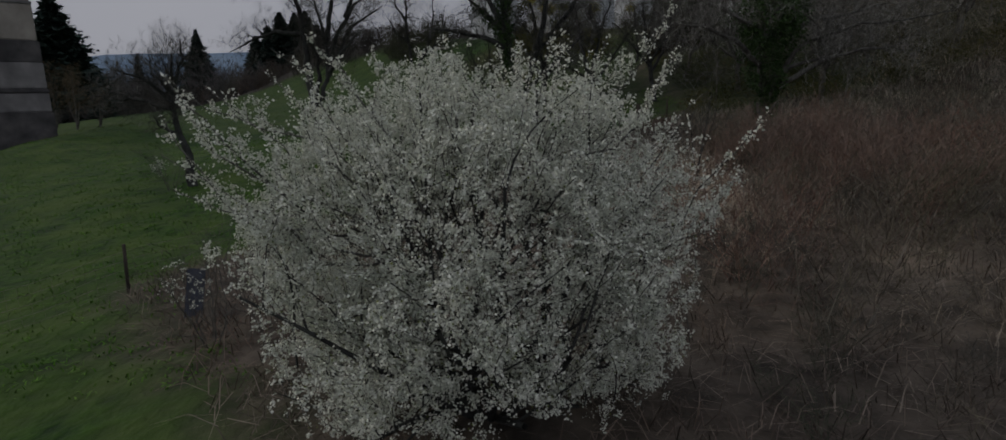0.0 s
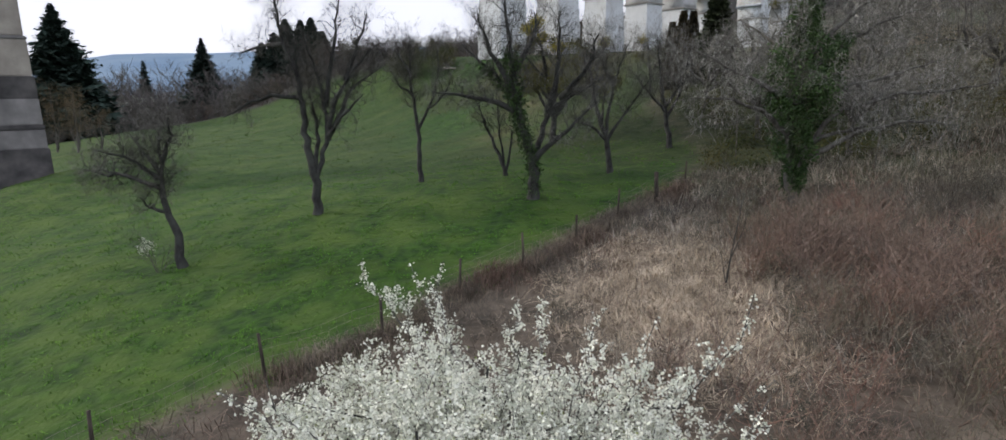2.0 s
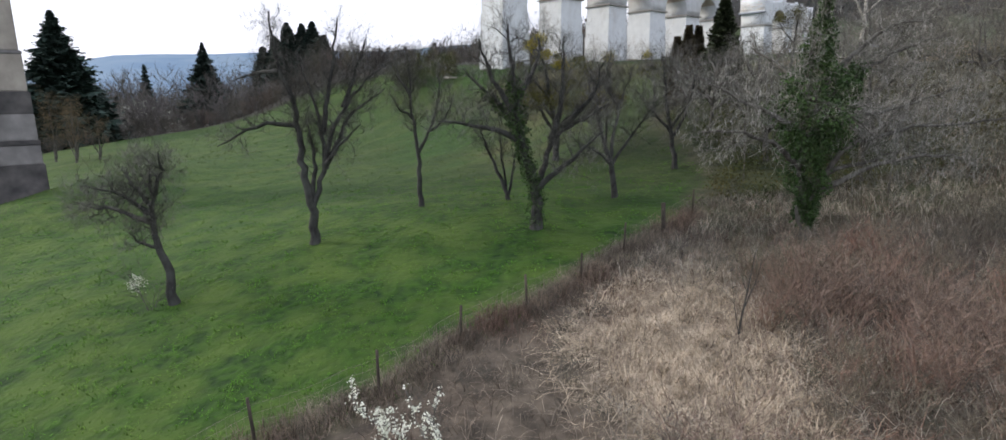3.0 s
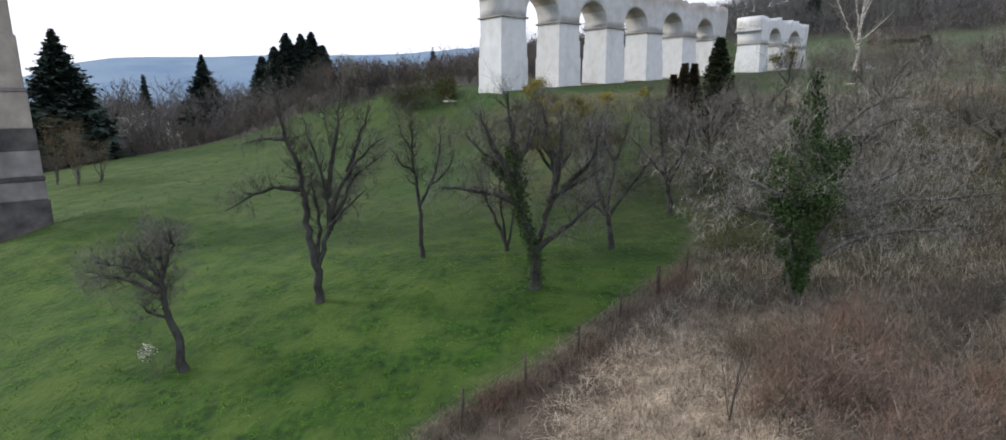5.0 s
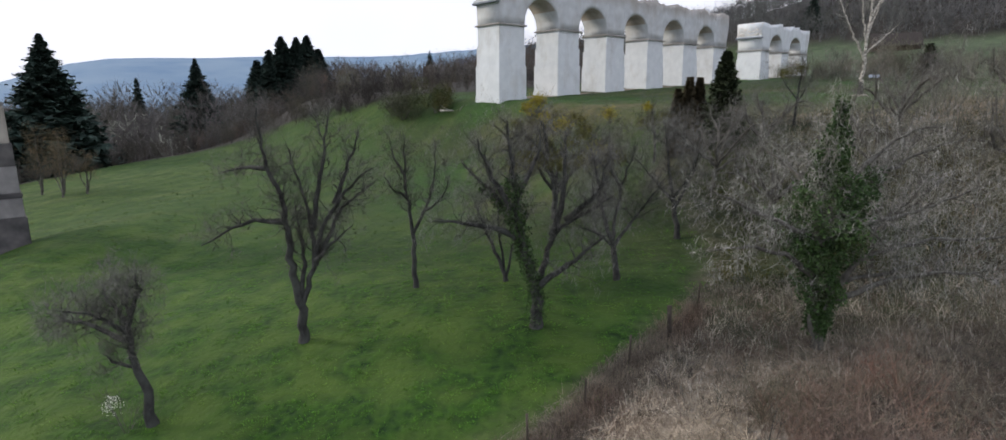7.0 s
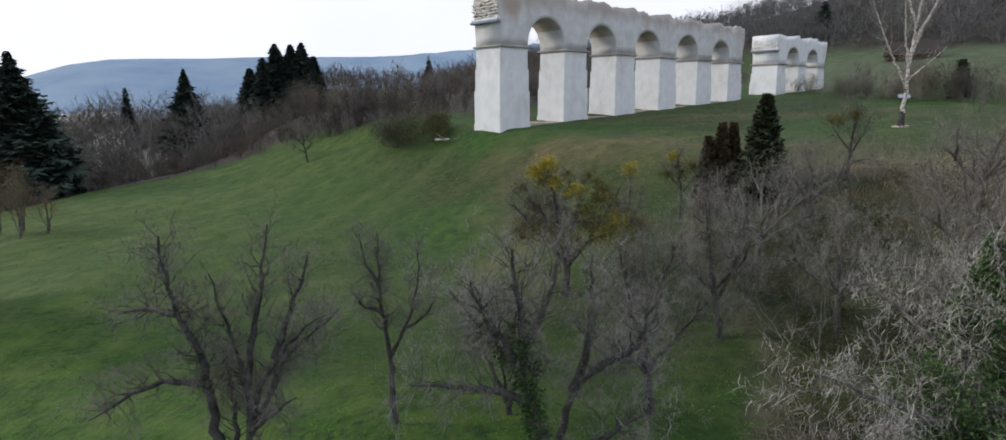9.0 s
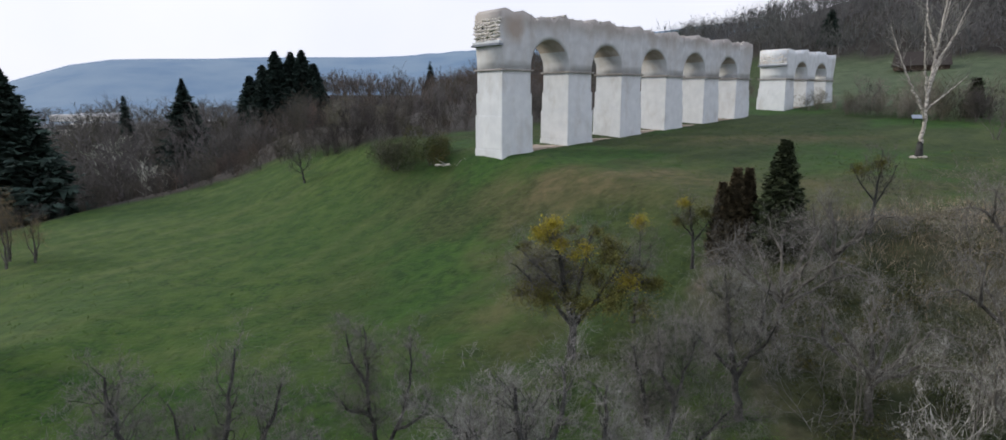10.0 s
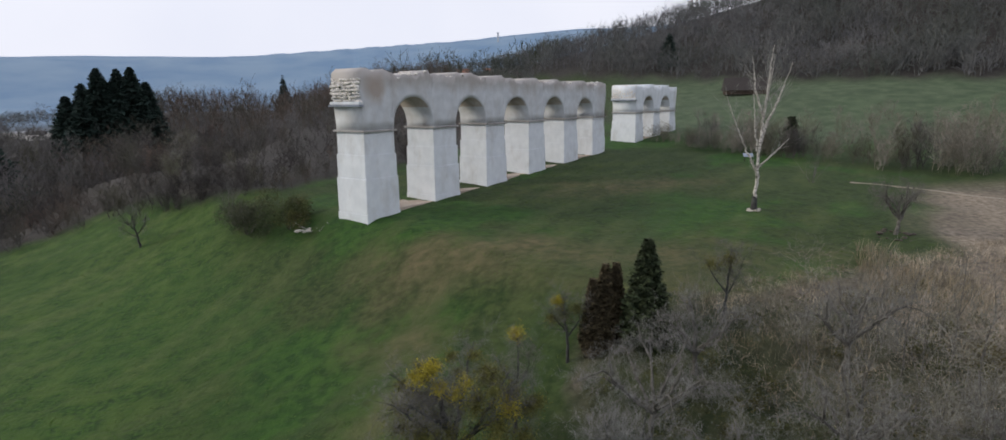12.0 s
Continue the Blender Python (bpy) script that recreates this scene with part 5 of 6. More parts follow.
# pale saplings standing out of the thicket
SAPLINGS = [(13.4, 30.5, 7.4), (15.2, 32.0, 6.6), (18.6, 34.2, 7.2), (19.9, 33.0, 7.8), (22.8, 35.0, 6.8), (16.6, 29.0, 6.2), (24.5, 33.2, 7.6), (12.0, 33.5, 6.8), (27.0, 37.0, 7.0), (22.0, 38.5, 6.5), (24.2, 37.6, 7.0), (25.6, 39.8, 6.2), (27.4, 34.6, 6.5), (23.0, 33.6, 7.0), (26.4, 42.2, 5.5), (21.0, 41.2, 6.0), (29.0, 40.0, 5.6)]
for k, (x, y, hh) in enumerate(SAPLINGS):
    rr = random.Random(k)
    bare_tree("sapling", (x, y), "slender pale leafless sapling in the thicket", [
        [(0, 0, 0), (rr.uniform(-0.3, 0.3), 0, hh * 0.4), (rr.uniform(-0.3, 0.3), 0, hh * 0.7), (rr.uniform(-0.4, 0.4), 0, hh)],
        [(0, 0, hh * 0.3), (rr.uniform(-0.8, 0.8), 0.3, hh * 0.55), (rr.uniform(-1, 1), 0.5, hh * 0.8)],
        [(0, 0, hh * 0.4), (rr.uniform(-0.8, 0.8), -0.3, hh * 0.6), (rr.uniform(-1, 1), -0.5, hh * 0.9)]], 0.036, 1.0, 4.2, 140 + k, M_TWIG_PALE, spec=THIN_SPEC, bark=M_BARK_PALE, group="pale saplings")
bare_tree("sapling", (6.0, 17.95), "thin forked leafless sapling in dry grass", [
    [(0, 0, 0), (0.05, 0, 0.8), (0.3, 0, 2.6)],
    [(0, 0, 0.05), (-0.2, 0.1, 1.2), (-0.35, 0.1, 2.3)],
    [(0.1, 0, 0.9), (0.45, 0.1, 1.8), (0.55, 0.1, 2.4)]], 0.03, 0.5, 3.0, 160, M_TWIG_PALE, spec=THIN_SPEC)

# ---------------------------------------------------------------- conifers


def conifer(name, at, h, r, label, seed, shape=0.85, droop=0.35, rows=46, material=None, base=0.03, dense=1.0, group=""):
    """A conifer: straight trunk, whorls of boughs, each bough hung with short sprays of needles."""
    rng = np.random.default_rng(seed)
    root = thing(name, (*at, land1(*at) - 0.1), label, "conifer", group)
    v, q = tubes([(np.array([(0, 0, 0), (0, 0, h * 0.5), (0, 0, h * 0.97)]), np.array([h * 0.016, h * 0.009, 0.02]), 6)])
    part_mesh("trunk", mesh_of("trunk", v, None, q, M_BARK, smooth=True), root)
    vs = []
    for k in range(rows):
        f = (k + rng.uniform(0, 1)) / rows
        z = h * (base + (1 - base) * f)
        reach = r * (1 - f) ** shape * rng.uniform(0.78, 1.12) + 0.08
        n = max(5, int(13 * (1 - f) + 5))
        a = np.arange(n) * 2 * math.pi / n + rng.uniform(0, 6)
        for ang in a:
            L = reach * rng.uniform(0.55, 1.2)
            zz = z + rng.normal() * 0.05 * h * (1 - f) ** 0.7
            s = np.linspace(0.12, 1, 7)
            s = np.concatenate([s, s + rng.uniform(-0.06, 0.06, 7)])
            out = np.array((math.cos(ang), math.sin(ang), 0))
            tang = np.array((-math.sin(ang), math.cos(ang), 0))
            p = s[:, None] * L * out + np.array((0, 0, min(zz, h * 0.995))) + np.stack([0 * s, 0 * s, -droop * L * s ** 1.4 + 0.12 * L * s ** 4], 1)
            side = np.sign(np.arange(14) % 2 - 0.5)[:, None]
            w = dense * (0.22 + 0.34 * L * (1.08 - s))[:, None]
            tip = p + out * w * 0.9 + tang * side * w + np.stack([0 * s, 0 * s, rng.uniform(-0.75, 0.55, 14)], 1) * w
            back = p - out * 0.4 * w + np.array((0, 0, 0.1)) * w
            fwd = p + out * 0.5 * w + np.stack([0 * s, 0 * s, rng.uniform(-0.5, 0.5, 14)], 1) * w
            vs.append(np.stack([back, tip, fwd], 1).reshape(-1, 3))
    v = np.concatenate(vs)
    part_mesh("foliage", mesh_of("foliage", v, np.arange(len(v)).reshape(-1, 3), None, material or M_CONIFER), root, kind="stuff")
    return root


conifer("conifer", (-73.0, 101.0), 22.4 - land1(-73, 101), 10.2, "huge dark conifer with a full ragged crown", 201, 0.92, 0.12, 110, dense=1.25)
conifer("spruce", (-82.9, 168.0), 23.2 - land1(-82.9, 168.0), 9.0, "dark pointed spruce standing alone before the hills", 202, 0.95, 0.2, 90, dense=1.3)
for k, (x, y, top, r) in enumerate(((-83.8, 211, 25.5, 6.0), (-80.2, 213, 29.0, 6.0), (-75.4, 212, 33.3, 6.0), (-71.0, 214, 33.2, 5.5), (-66.7, 212, 33.6, 5.5), (-64.0, 215, 29.5, 4.5), (-78.5, 208, 24.0, 6.5))):
    conifer("spruce", (x, y), top - land1(x, y), r * 1.15, "tall dark spruce in a close group", 210 + k, 0.62, 0.2, 84, dense=1.5, group="close spruce group")
conifer("spruce", (-117.5, 198.0), 19.4 - land1(-117.5, 198), 5.5, "slim dark spruce in the valley", 216, 0.9, 0.2, 60, dense=1.3)
for k, (x, y, top, r) in enumerate(((-34, 283, 34.5, 4.0), (14, 330, 25.0, 3.2), (19, 335, 27.0, 3.4), (42, 330, 31.0, 4.0), (-60, 330, 20.0, 3.0))):
    conifer("spruce", (x, y), max(8.0, top - land1(x, y)), r, "small dark conifer above the winter wood", 220 + k, 0.8, 0.4, 26)
conifer("conifer", (66.5, 101.0), 5.6, 1.4, "dark rounded conifer behind the hedge", 230, 0.4, 0.1, 34, M_THUJA)
conifer("conifer", (103.0, 212.0), 11.0, 3.6, "broad dark conifer at the wood's foot", 231, 0.55, 0.2, 36)
for k, (x, y, h, r) in enumerate(((12.7, 49.8, 5.0, 0.62), (13.55, 49.9, 5.4, 0.66), (14.35, 50.1, 4.9, 0.58))):
    conifer("thuja", (x, y), h, r, "brownish columnar thuja at the thicket's edge", 240 + k, 0.75, -0.8, 90, M_THUJA_BROWN, dense=0.72, group="row of thujas")
conifer("thuja", (15.7, 48.6), 6.8, 1.45, "dark green pointed thuja at the thicket's edge", 244, 0.85, -0.4, 96, M_THUJA, dense=0.95)

# ---------------------------------------------------------------- thickets and winter woods


def twig_tris(p, d, length, w, rng):
    s = np.cross(d, rng.normal(size=d.shape))
    s /= np.linalg.norm(s, axis=1, keepdims=True) + 1e-9
    return np.stack([p - s * w[:, None], p + s * w[:, None], p + d * length[:, None]], 1).reshape(-1, 3)


def crown_template(rng, spread, lobes, twigs, w, stems=5, boughs=60):
    """A bare crown: slender stems, rising boughs along them and many fine twigs fanning upwards. Corners and triangles."""
    vs, ps = [], []
    for k in range(stems):
        a = k * 2.399 + rng.uniform(-0.4, 0.4)
        out = spread * rng.uniform(0.15, 0.6)
        ln = wander(rng, (rng.normal() * 0.05, rng.normal() * 0.05, -0.1), (out * math.cos(a), out * math.sin(a), rng.uniform(0.62, 0.92)), 6, 0.07)
        seg = np.diff(ln, axis=0)
        length = np.linalg.norm(seg, axis=1)
        vs.append(twig_tris(ln[:-1], seg / length[:, None], length * 1.25, np.linspace(1.8, 0.8, 5) * w, rng))
        ps.append(ln)
    P = np.array(ps)
    k, t = rng.integers(0, stems, boughs), rng.uniform(0.22, 1.0, boughs)
    i = np.minimum((t * 5).astype(int), 4)
    f = (t * 5 - i)[:, None]
    bp = P[k, i] * (1 - f) + P[k, i + 1] * f
    ang = rng.uniform(0, 6.283, boughs)
    lump = 0.8 + 0.25 * np.sin(3 * ang + lobes)
    bd = np.stack([np.cos(ang) * lump, np.sin(ang) * lump, rng.uniform(0.35, 1.3, boughs)], 1)
    bd /= np.linalg.norm(bd, axis=1, keepdims=True)
    bl = spread * rng.uniform(0.35, 0.85, boughs) * (1.15 - 0.5 * t)
    vs.append(twig_tris(bp, bd, bl, np.full(boughs, 0.8 * w), rng))
    k = rng.integers(0, boughs, twigs)
    t = rng.uniform(0.2, 1.0, twigs)
    p = bp[k] + bd[k] * (bl[k] * t)[:, None]
    d = bd[k] * 0.7 + rng.normal(size=(twigs, 3)) * 0.42 + np.array((0, 0, 0.25))
    d /= np.linalg.norm(d, axis=1, keepdims=True)
    vs.append(twig_tris(p, d, rng.uniform(0.05, 0.14, twigs), np.full(twigs, w * 0.6), rng))
    return np.concatenate(vs)


def plant(name, label, xs, ys, sizes, templates, material, rng, category="woodland"):
    """Many crowns, each turned and scaled, joined into one object."""
    zs = land(xs, ys)
    pick = rng.integers(0, len(templates), len(xs))
    turn = rng.uniform(0, 6.28, len(xs))
    vs = []
    for i, tv in enumerate(templates):
        m = pick == i
        if not m.any():
            continue
        c, s = np.cos(turn[m])[:, None], np.sin(turn[m])[:, None]
        sz = sizes[m][:, None]
        wide = sz * rng.uniform(0.85, 1.25, m.sum())[:, None]
        X = (tv[None, :, 0] * c - tv[None, :, 1] * s) * wide + xs[m][:, None]
        Y = (tv[None, :, 0] * s + tv[None, :, 1] * c) * wide + ys[m][:, None]
        Z = tv[None, :, 2] * sz + zs[m][:, None]
        vs.append(np.stack([X, Y, Z], -1).reshape(-1, 3))
    v = np.concatenate(vs)
    me = mesh_of(name, v, np.arange(len(v)).reshape(-1, 3), None, material)
    return tagged(new(name, me), label=label, category=category, kind="stuff")


def ribbon_tris(polylines):
    """Flat tapering strips along many lines: three corners for each triangle."""
    groups = {}
    for p, r in polylines:
        if p.ndim == 2:
            p, r = p[None], r[None]
        groups.setdefault(p.shape[1], []).append((p, r))
    out = []
    for n, items in groups.items():
        P, R = np.concatenate([a for a, _ in items]), np.concatenate([c for _, c in items])
        d = P[:, -1] - P[:, 0]
        s = np.cross(d, np.random.default_rng(n).normal(size=d.shape))
        s /= np.linalg.norm(s, axis=1, keepdims=True) + 1e-9
        A, B = P + s[:, None] * R[..., None], P - s[:, None] * R[..., None]
        t1 = np.stack([A[:, :-1], B[:, :-1], A[:, 1:]], 2)
        t2 = np.stack([B[:, :-1], B[:, 1:], A[:, 1:]], 2)
        out += [t1.reshape(-1, 3), t2.reshape(-1, 3)]
    return np.concatenate(out)


def shrub_template(rng, stems, lean, spec):
    """A grown shrub one metre tall: its boughs and its twigs apart."""
    lines = []
    for k in range(stems):
        a = k * 2.399 + rng.uniform(-0.3, 0.3)
        t = lean * rng.uniform(0.3, 1.2)
        grow(rng, lines, (0.06 * math.cos(a), 0.06 * math.sin(a), -0.04), (t * math.cos(a), t * math.sin(a), 1), rng.uniform(0.7, 1.05), 0.0062, 0, spec)
    return ribbon_tris([(p, r) for p, r, s, l in lines if l < 2]), ribbon_tris([(p, r) for p, r, s, l in lines if l >= 2])


SHRUB_SPEC = [(6, 0.24, 0.02, 7, 0.15, 50, 0.62, 3), (5, 0.28, 0.02, 6, 0.08, 46, 0.55, 3), (2, 0.2, 0.0, 0, 0.1, 45, 0.5, 3)]
rng_w = np.random.default_rng(301)
MID_T = [crown_template(rng_w, rng_w.uniform(0.34, 0.55), k, 560, 0.0040, 6, 80) for k in range(8)]
SHRUB_T = [shrub_template(rng_w, 7, rng_w.uniform(0.5, 0.95), SHRUB_SPEC) for _ in range(7)]
FAR_T = [crown_template(rng_w, rng_w.uniform(0.42, 0.62), k, 90, 0.0080, 3, 18) for k in range(7)]
HILL_T = [crown_template(rng_w, rng_w.uniform(0.45, 0.65), k, 130, 0.0092, 3, 22) for k in range(6)]
VALLEY_T = [crown_template(rng_w, rng_w.uniform(0.3, 0.42), k, 330, 0.0042, 4, 50) for k in range(6)]
BRAMBLE_T = [crown_template(rng_w, rng_w.uniform(0.8, 1.1), k, 330, 0.0046, 7, 60) for k in range(5)]


def spots(lo, hi, n, rng):
    return rng.uniform(lo[0], hi[0], n), rng.uniform(lo[1], hi[1], n)


def valley_top(x, y):
    """Height of the tree tops of the valley wood, rising with the distance from the field."""
    return np.clip(5.0 + (np.hypot(x, y) - 118) * 0.135, 4.0, 16.0)


# the wood behind the field and the aqueduct
x, y = spots((-125, 55), (75, 215), 1500, rng_w)
be = behind_edge(x, y)
keep = (be > -0.6) & (be < 70) & (rng_w.uniform(0, 1, len(x)) < np.where(be < 22, 0.95, 0.32)) & ~((x > 32) & (y < 150))
x, y, be = x[keep], y[keep], be[keep]
hgt = np.where(be < 4, rng_w.uniform(2.2, 5.0, len(x)), rng_w.uniform(6.0, 12.0, len(x)))
ph = np.degrees(np.arctan2(x, y - 15))
hgt = np.where(ph < -20, np.clip(valley_top(x, y) - land(x, y), 4, 19) * rng_w.uniform(0.65, 1.08, len(x)) * np.where(be < 4, 0.4, 1.0), hgt)
low_growth = np.maximum(2.2, 9.0 + 0.073 * np.hypot(x, y - 3) - land(x, y))
hgt = np.where(ph > -21, np.minimum(hgt, low_growth * rng_w.uniform(0.75, 1.25, len(x))), hgt)
ex = rng_w.uniform(-95, 10, 190)
ey = np.interp(ex, EDGE[:, 0], EDGE[:, 1]) + rng_w.uniform(0.3, 9, 190)
x, y, hgt = np.concatenate([x, ex]), np.concatenate([y, ey]), np.concatenate([hgt, rng_w.uniform(2.2, 4.4, 190)])
clump = ripple(x, y, 0.11, 0.7) + 0.6 * ripple(x, y, 0.27, 2.2) + rng_w.normal(size=len(x)) * 0.25
hgt = hgt * (1 + 0.28 * ripple(x, y, 0.16, 1.5))
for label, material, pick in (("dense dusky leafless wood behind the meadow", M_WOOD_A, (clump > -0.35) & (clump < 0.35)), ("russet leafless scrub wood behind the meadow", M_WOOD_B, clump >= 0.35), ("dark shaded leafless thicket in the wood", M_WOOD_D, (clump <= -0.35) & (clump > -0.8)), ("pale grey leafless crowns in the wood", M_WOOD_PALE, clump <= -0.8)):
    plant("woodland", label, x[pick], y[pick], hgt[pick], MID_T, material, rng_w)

ux, uy = spots((-95, 60), (40, 150), 900, rng_w)
ub = behind_edge(ux, uy)
keep = (ub > 0.5) & (ub < 42) & ~((ux > 32) & (uy < 150))
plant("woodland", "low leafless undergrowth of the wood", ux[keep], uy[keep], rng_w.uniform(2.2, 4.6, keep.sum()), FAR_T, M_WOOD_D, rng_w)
# valley trees on the way to the town
x, y = spots((-210, 100), (10, 280), 950, rng_w)
ph = np.degrees(np.arctan2(x, y))
keep = (ph < 8) & (ph > -50) & (behind_edge(x, y) > 32) & (np.hypot(x, y) < 300)
x, y = x[keep], y[keep]
hh = np.clip(valley_top(x, y) + 0.5 - land(x, y), 8, 23) * rng_w.uniform(0.62, 1.08, len(x)) * (1 + 0.2 * ripple(x, y, 0.09, 0.3))
clump = ripple(x, y, 0.08, 1.9) + rng_w.normal(size=len(x)) * 0.3
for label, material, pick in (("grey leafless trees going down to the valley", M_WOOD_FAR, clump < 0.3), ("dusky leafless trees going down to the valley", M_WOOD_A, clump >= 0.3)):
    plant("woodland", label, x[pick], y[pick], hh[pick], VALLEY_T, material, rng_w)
ang, r = np.radians(rng_w.uniform(-22, 7, 620)), rng_w.uniform(185, 290, 620)
plant("woodland", "olive-brown leafless wood on the swell", np.sin(ang) * r, np.cos(ang) * r, rng_w.uniform(6.5, 10.5, 620), FAR_T, M_WOOD_B, rng_w)
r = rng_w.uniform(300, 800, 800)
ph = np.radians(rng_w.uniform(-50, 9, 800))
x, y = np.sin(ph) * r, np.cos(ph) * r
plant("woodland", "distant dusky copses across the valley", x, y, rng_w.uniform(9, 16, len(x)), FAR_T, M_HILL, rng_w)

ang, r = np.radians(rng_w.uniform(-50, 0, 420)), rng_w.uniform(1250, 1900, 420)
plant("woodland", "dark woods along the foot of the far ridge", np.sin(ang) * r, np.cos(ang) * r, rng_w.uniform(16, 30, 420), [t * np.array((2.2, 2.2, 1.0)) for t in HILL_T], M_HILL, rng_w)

# wooded hillside
ang = np.radians(np.concatenate([rng_w.uniform(11, 56, 1450), rng_w.uniform(-6, 14, 420)]))
r = np.concatenate([rng_w.uniform(207, 292, 1450) / (0.757 * np.sin(ang[:1450]) + 0.66 * np.cos(ang[:1450])), rng_w.uniform(226, 325, 420)])
x, y = np.sin(ang) * r, np.cos(ang) * r
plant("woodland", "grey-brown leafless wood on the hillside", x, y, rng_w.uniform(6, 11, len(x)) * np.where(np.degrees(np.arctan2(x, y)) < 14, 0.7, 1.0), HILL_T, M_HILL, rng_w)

rng_h = np.random.default_rng(333)
x, y = spots((20, 160), (330, 420), 520, rng_h)
uu = 0.757 * x + 0.66 * y
keep = (uu > 214) & (uu < 300) & (np.sin(x * 0.045) + np.sin(y * 0.05 + 1) > 0.3)
plant("woodland", "dark ivy-clad trees among the hillside wood", x[keep], y[keep], rng_h.uniform(7, 13, keep.sum()), HILL_T, M_BUSH, rng_h)
# white flowering trees down in the valley wood
for at, hh in (((-106.3, 174.0), 20.0), ((-78.4, 144.2), 13.5)):
    fx, fy = at[0] + rng_h.normal(size=2) * 1.0, at[1] + rng_h.normal(size=2) * 1.0
    plant("woodland", "white flowering tree in the valley wood", fx, fy, rng_h.uniform(0.8, 1.0, 2) * hh, MID_T, M_PETAL, rng_h)
# hedge beyond the lawn, before the meadow
hx = np.interp(rng_w.uniform(0, 1, 170), (0, 0.2, 0.45, 0.7, 1), (52, 57, 66, 80, 108)) + rng_w.normal(size=170) * 2.0
hy = np.interp(hx, (50, 56, 63, 70, 82, 108), (115, 102, 93, 84, 77, 64)) + np.abs(rng_w.normal(size=170)) * 6 - 5.0 * sstep(60, 68, hx)
hh = rng_w.uniform(3.0, 7.2, 170) * np.where(hx < 58, 0.6, np.where(hx > 66, 1.2, 1.0))
# some bushes take darker wood, the hedge's shadows put into colour
dark = ripple(hx, hy, 0.35, 0.6) > 0.1
plant("hedge", "brown leafless hedge beyond the lawn", hx[~dark], hy[~dark], hh[~dark], MID_T, M_HEDGE, rng_w, "hedge")
plant("hedge", "leafless hedge bushes darkened to stand for shadow", hx[dark], hy[dark], hh[dark] * 0.85, MID_T, M_WOOD_A, rng_w, "hedge")
hx = rng_w.uniform(62, 130, 70)
hy = np.interp(hx, (60, 130), (118, 84)) + rng_w.normal(size=70) * 9
plant("hedge", "grey leafless bushes scattered on the meadow", hx, hy, rng_w.uniform(2.5, 6.5, 70), MID_T, M_HEDGE, rng_w, "hedge")

# overgrown side of the fence
x, y = spots((6, 24), (62, 52), 220, rng_w)
rf = right_of_fence(x, y)
keep = (rf > 0.3) & (rf < 60) & (y > 29.5 + np.maximum(0, 12 - x) * 0.5) & (np.hypot(x - 45, y - 57) > 6) & (((x - 30) * 27 - (y - 39) * 24) / 36.1 < 0.5) & ((y < 45) | (x > 19)) & (x < 34)
x, y = x[keep], y[keep]
hg = rng_w.uniform(2.2, 5.4, len(x)) * np.where(x > 28, 0.62, 1.0) * np.where(y > 41, 0.78, 1.0) * np.where((x < 12) & (y < 36), 0.7, 1.0)
hg = np.where(x < 19, hg * 0.62, hg)
rng_w, rng_w_b = np.random.default_rng(311), np.random.default_rng(311)
far_side = x > 20.5 + 2 * np.sin(y)
plant("thicket", "grey leafless thicket of thorny bushes", x[~far_side], y[~far_side], hg[~far_side], [t[1] for t in SHRUB_T], M_THICKET, rng_w, "thicket")
plant("thicket", "tan leafless bushes beyond the thicket", x[far_side], y[far_side], hg[far_side], [t[1] for t in SHRUB_T], M_HEDGE, rng_w, "thicket")
plant("thicket", "pale arching boughs in the leafless thicket", x[~far_side], y[~far_side], hg[~far_side], [t[0] for t in SHRUB_T], M_TWIG_GREY, rng_w_b, "thicket")
ux, uy = spots((9, 27), (34, 47), 230, rng_w)
keep = (right_of_fence(ux, uy) > 0.6) & (uy > 30.0)
ux, uy = ux[keep], uy[keep]
n = 260
size = rng_w.uniform(0.5, 1.5, len(ux))
p = np.repeat(np.stack([ux, uy, land(ux, uy) + 0.5 * size], 1), n, axis=0)
d = rng_w.normal(size=(len(p), 3))
d /= np.linalg.norm(d, axis=1, keepdims=True)
p = p + d * (np.repeat(size, n) * np.sqrt(rng_w.uniform(0.1, 1, len(p))))[:, None] * np.array((1, 1, 0.75))
lv, lq = leaves(p[p[:, 2] > land(p[:, 0], p[:, 1])], 0.085, rng_w, 0.5, None, 0.7)
tagged(new("undergrowth", mesh_of("undergrowth", lv, None, lq, M_UNDER)), label="olive evergreen undergrowth beneath the thicket", category="undergrowth", kind="stuff")
# reddish brambles nearer the eye
x, y = spots((2.0, 3.0), (30, 27), 480, rng_w)
rf = right_of_fence(x, y)
keep = (rf > 3.0) & (y < 21 + 0.35 * (x - 8)) & (((x - 4.4) / 2.9) ** 2 + ((y - 17.6) / 4.6) ** 2 > 1) & (np.hypot(x - BLOOM_AT[0], y - BLOOM_AT[1]) > 4.2) & (np.hypot(x - IVY_AT[0], y - IVY_AT[1]) > 1.5)
x, y = x[keep], y[keep]
xr, yr = spots((6.5, 11), (13.5, 22), 90, rng_w)
x, y = np.concatenate([x, xr]), np.concatenate([y, yr])
red = (((x - 9.8) / 4.2) ** 2 + ((y - 17.0) / 6.2) ** 2 < rng_w.uniform(0.15, 1.1, len(x))) | (((x - 5.0) / 2.2) ** 2 + ((y - 11.5) / 2.0) ** 2 < 1)
plant("brambles", "reddish-brown leafless bramble stems", x[red], y[red], rng_w.uniform(0.8, 2.0, red.sum()), BRAMBLE_T, M_TWIG_RED, rng_w, "brambles")
plant("brambles", "olive-grey tangled leafless brambles", x[~red], y[~red], rng_w.uniform(0.7, 1.9, (~red).sum()), BRAMBLE_T, M_WEED, rng_w, "brambles")
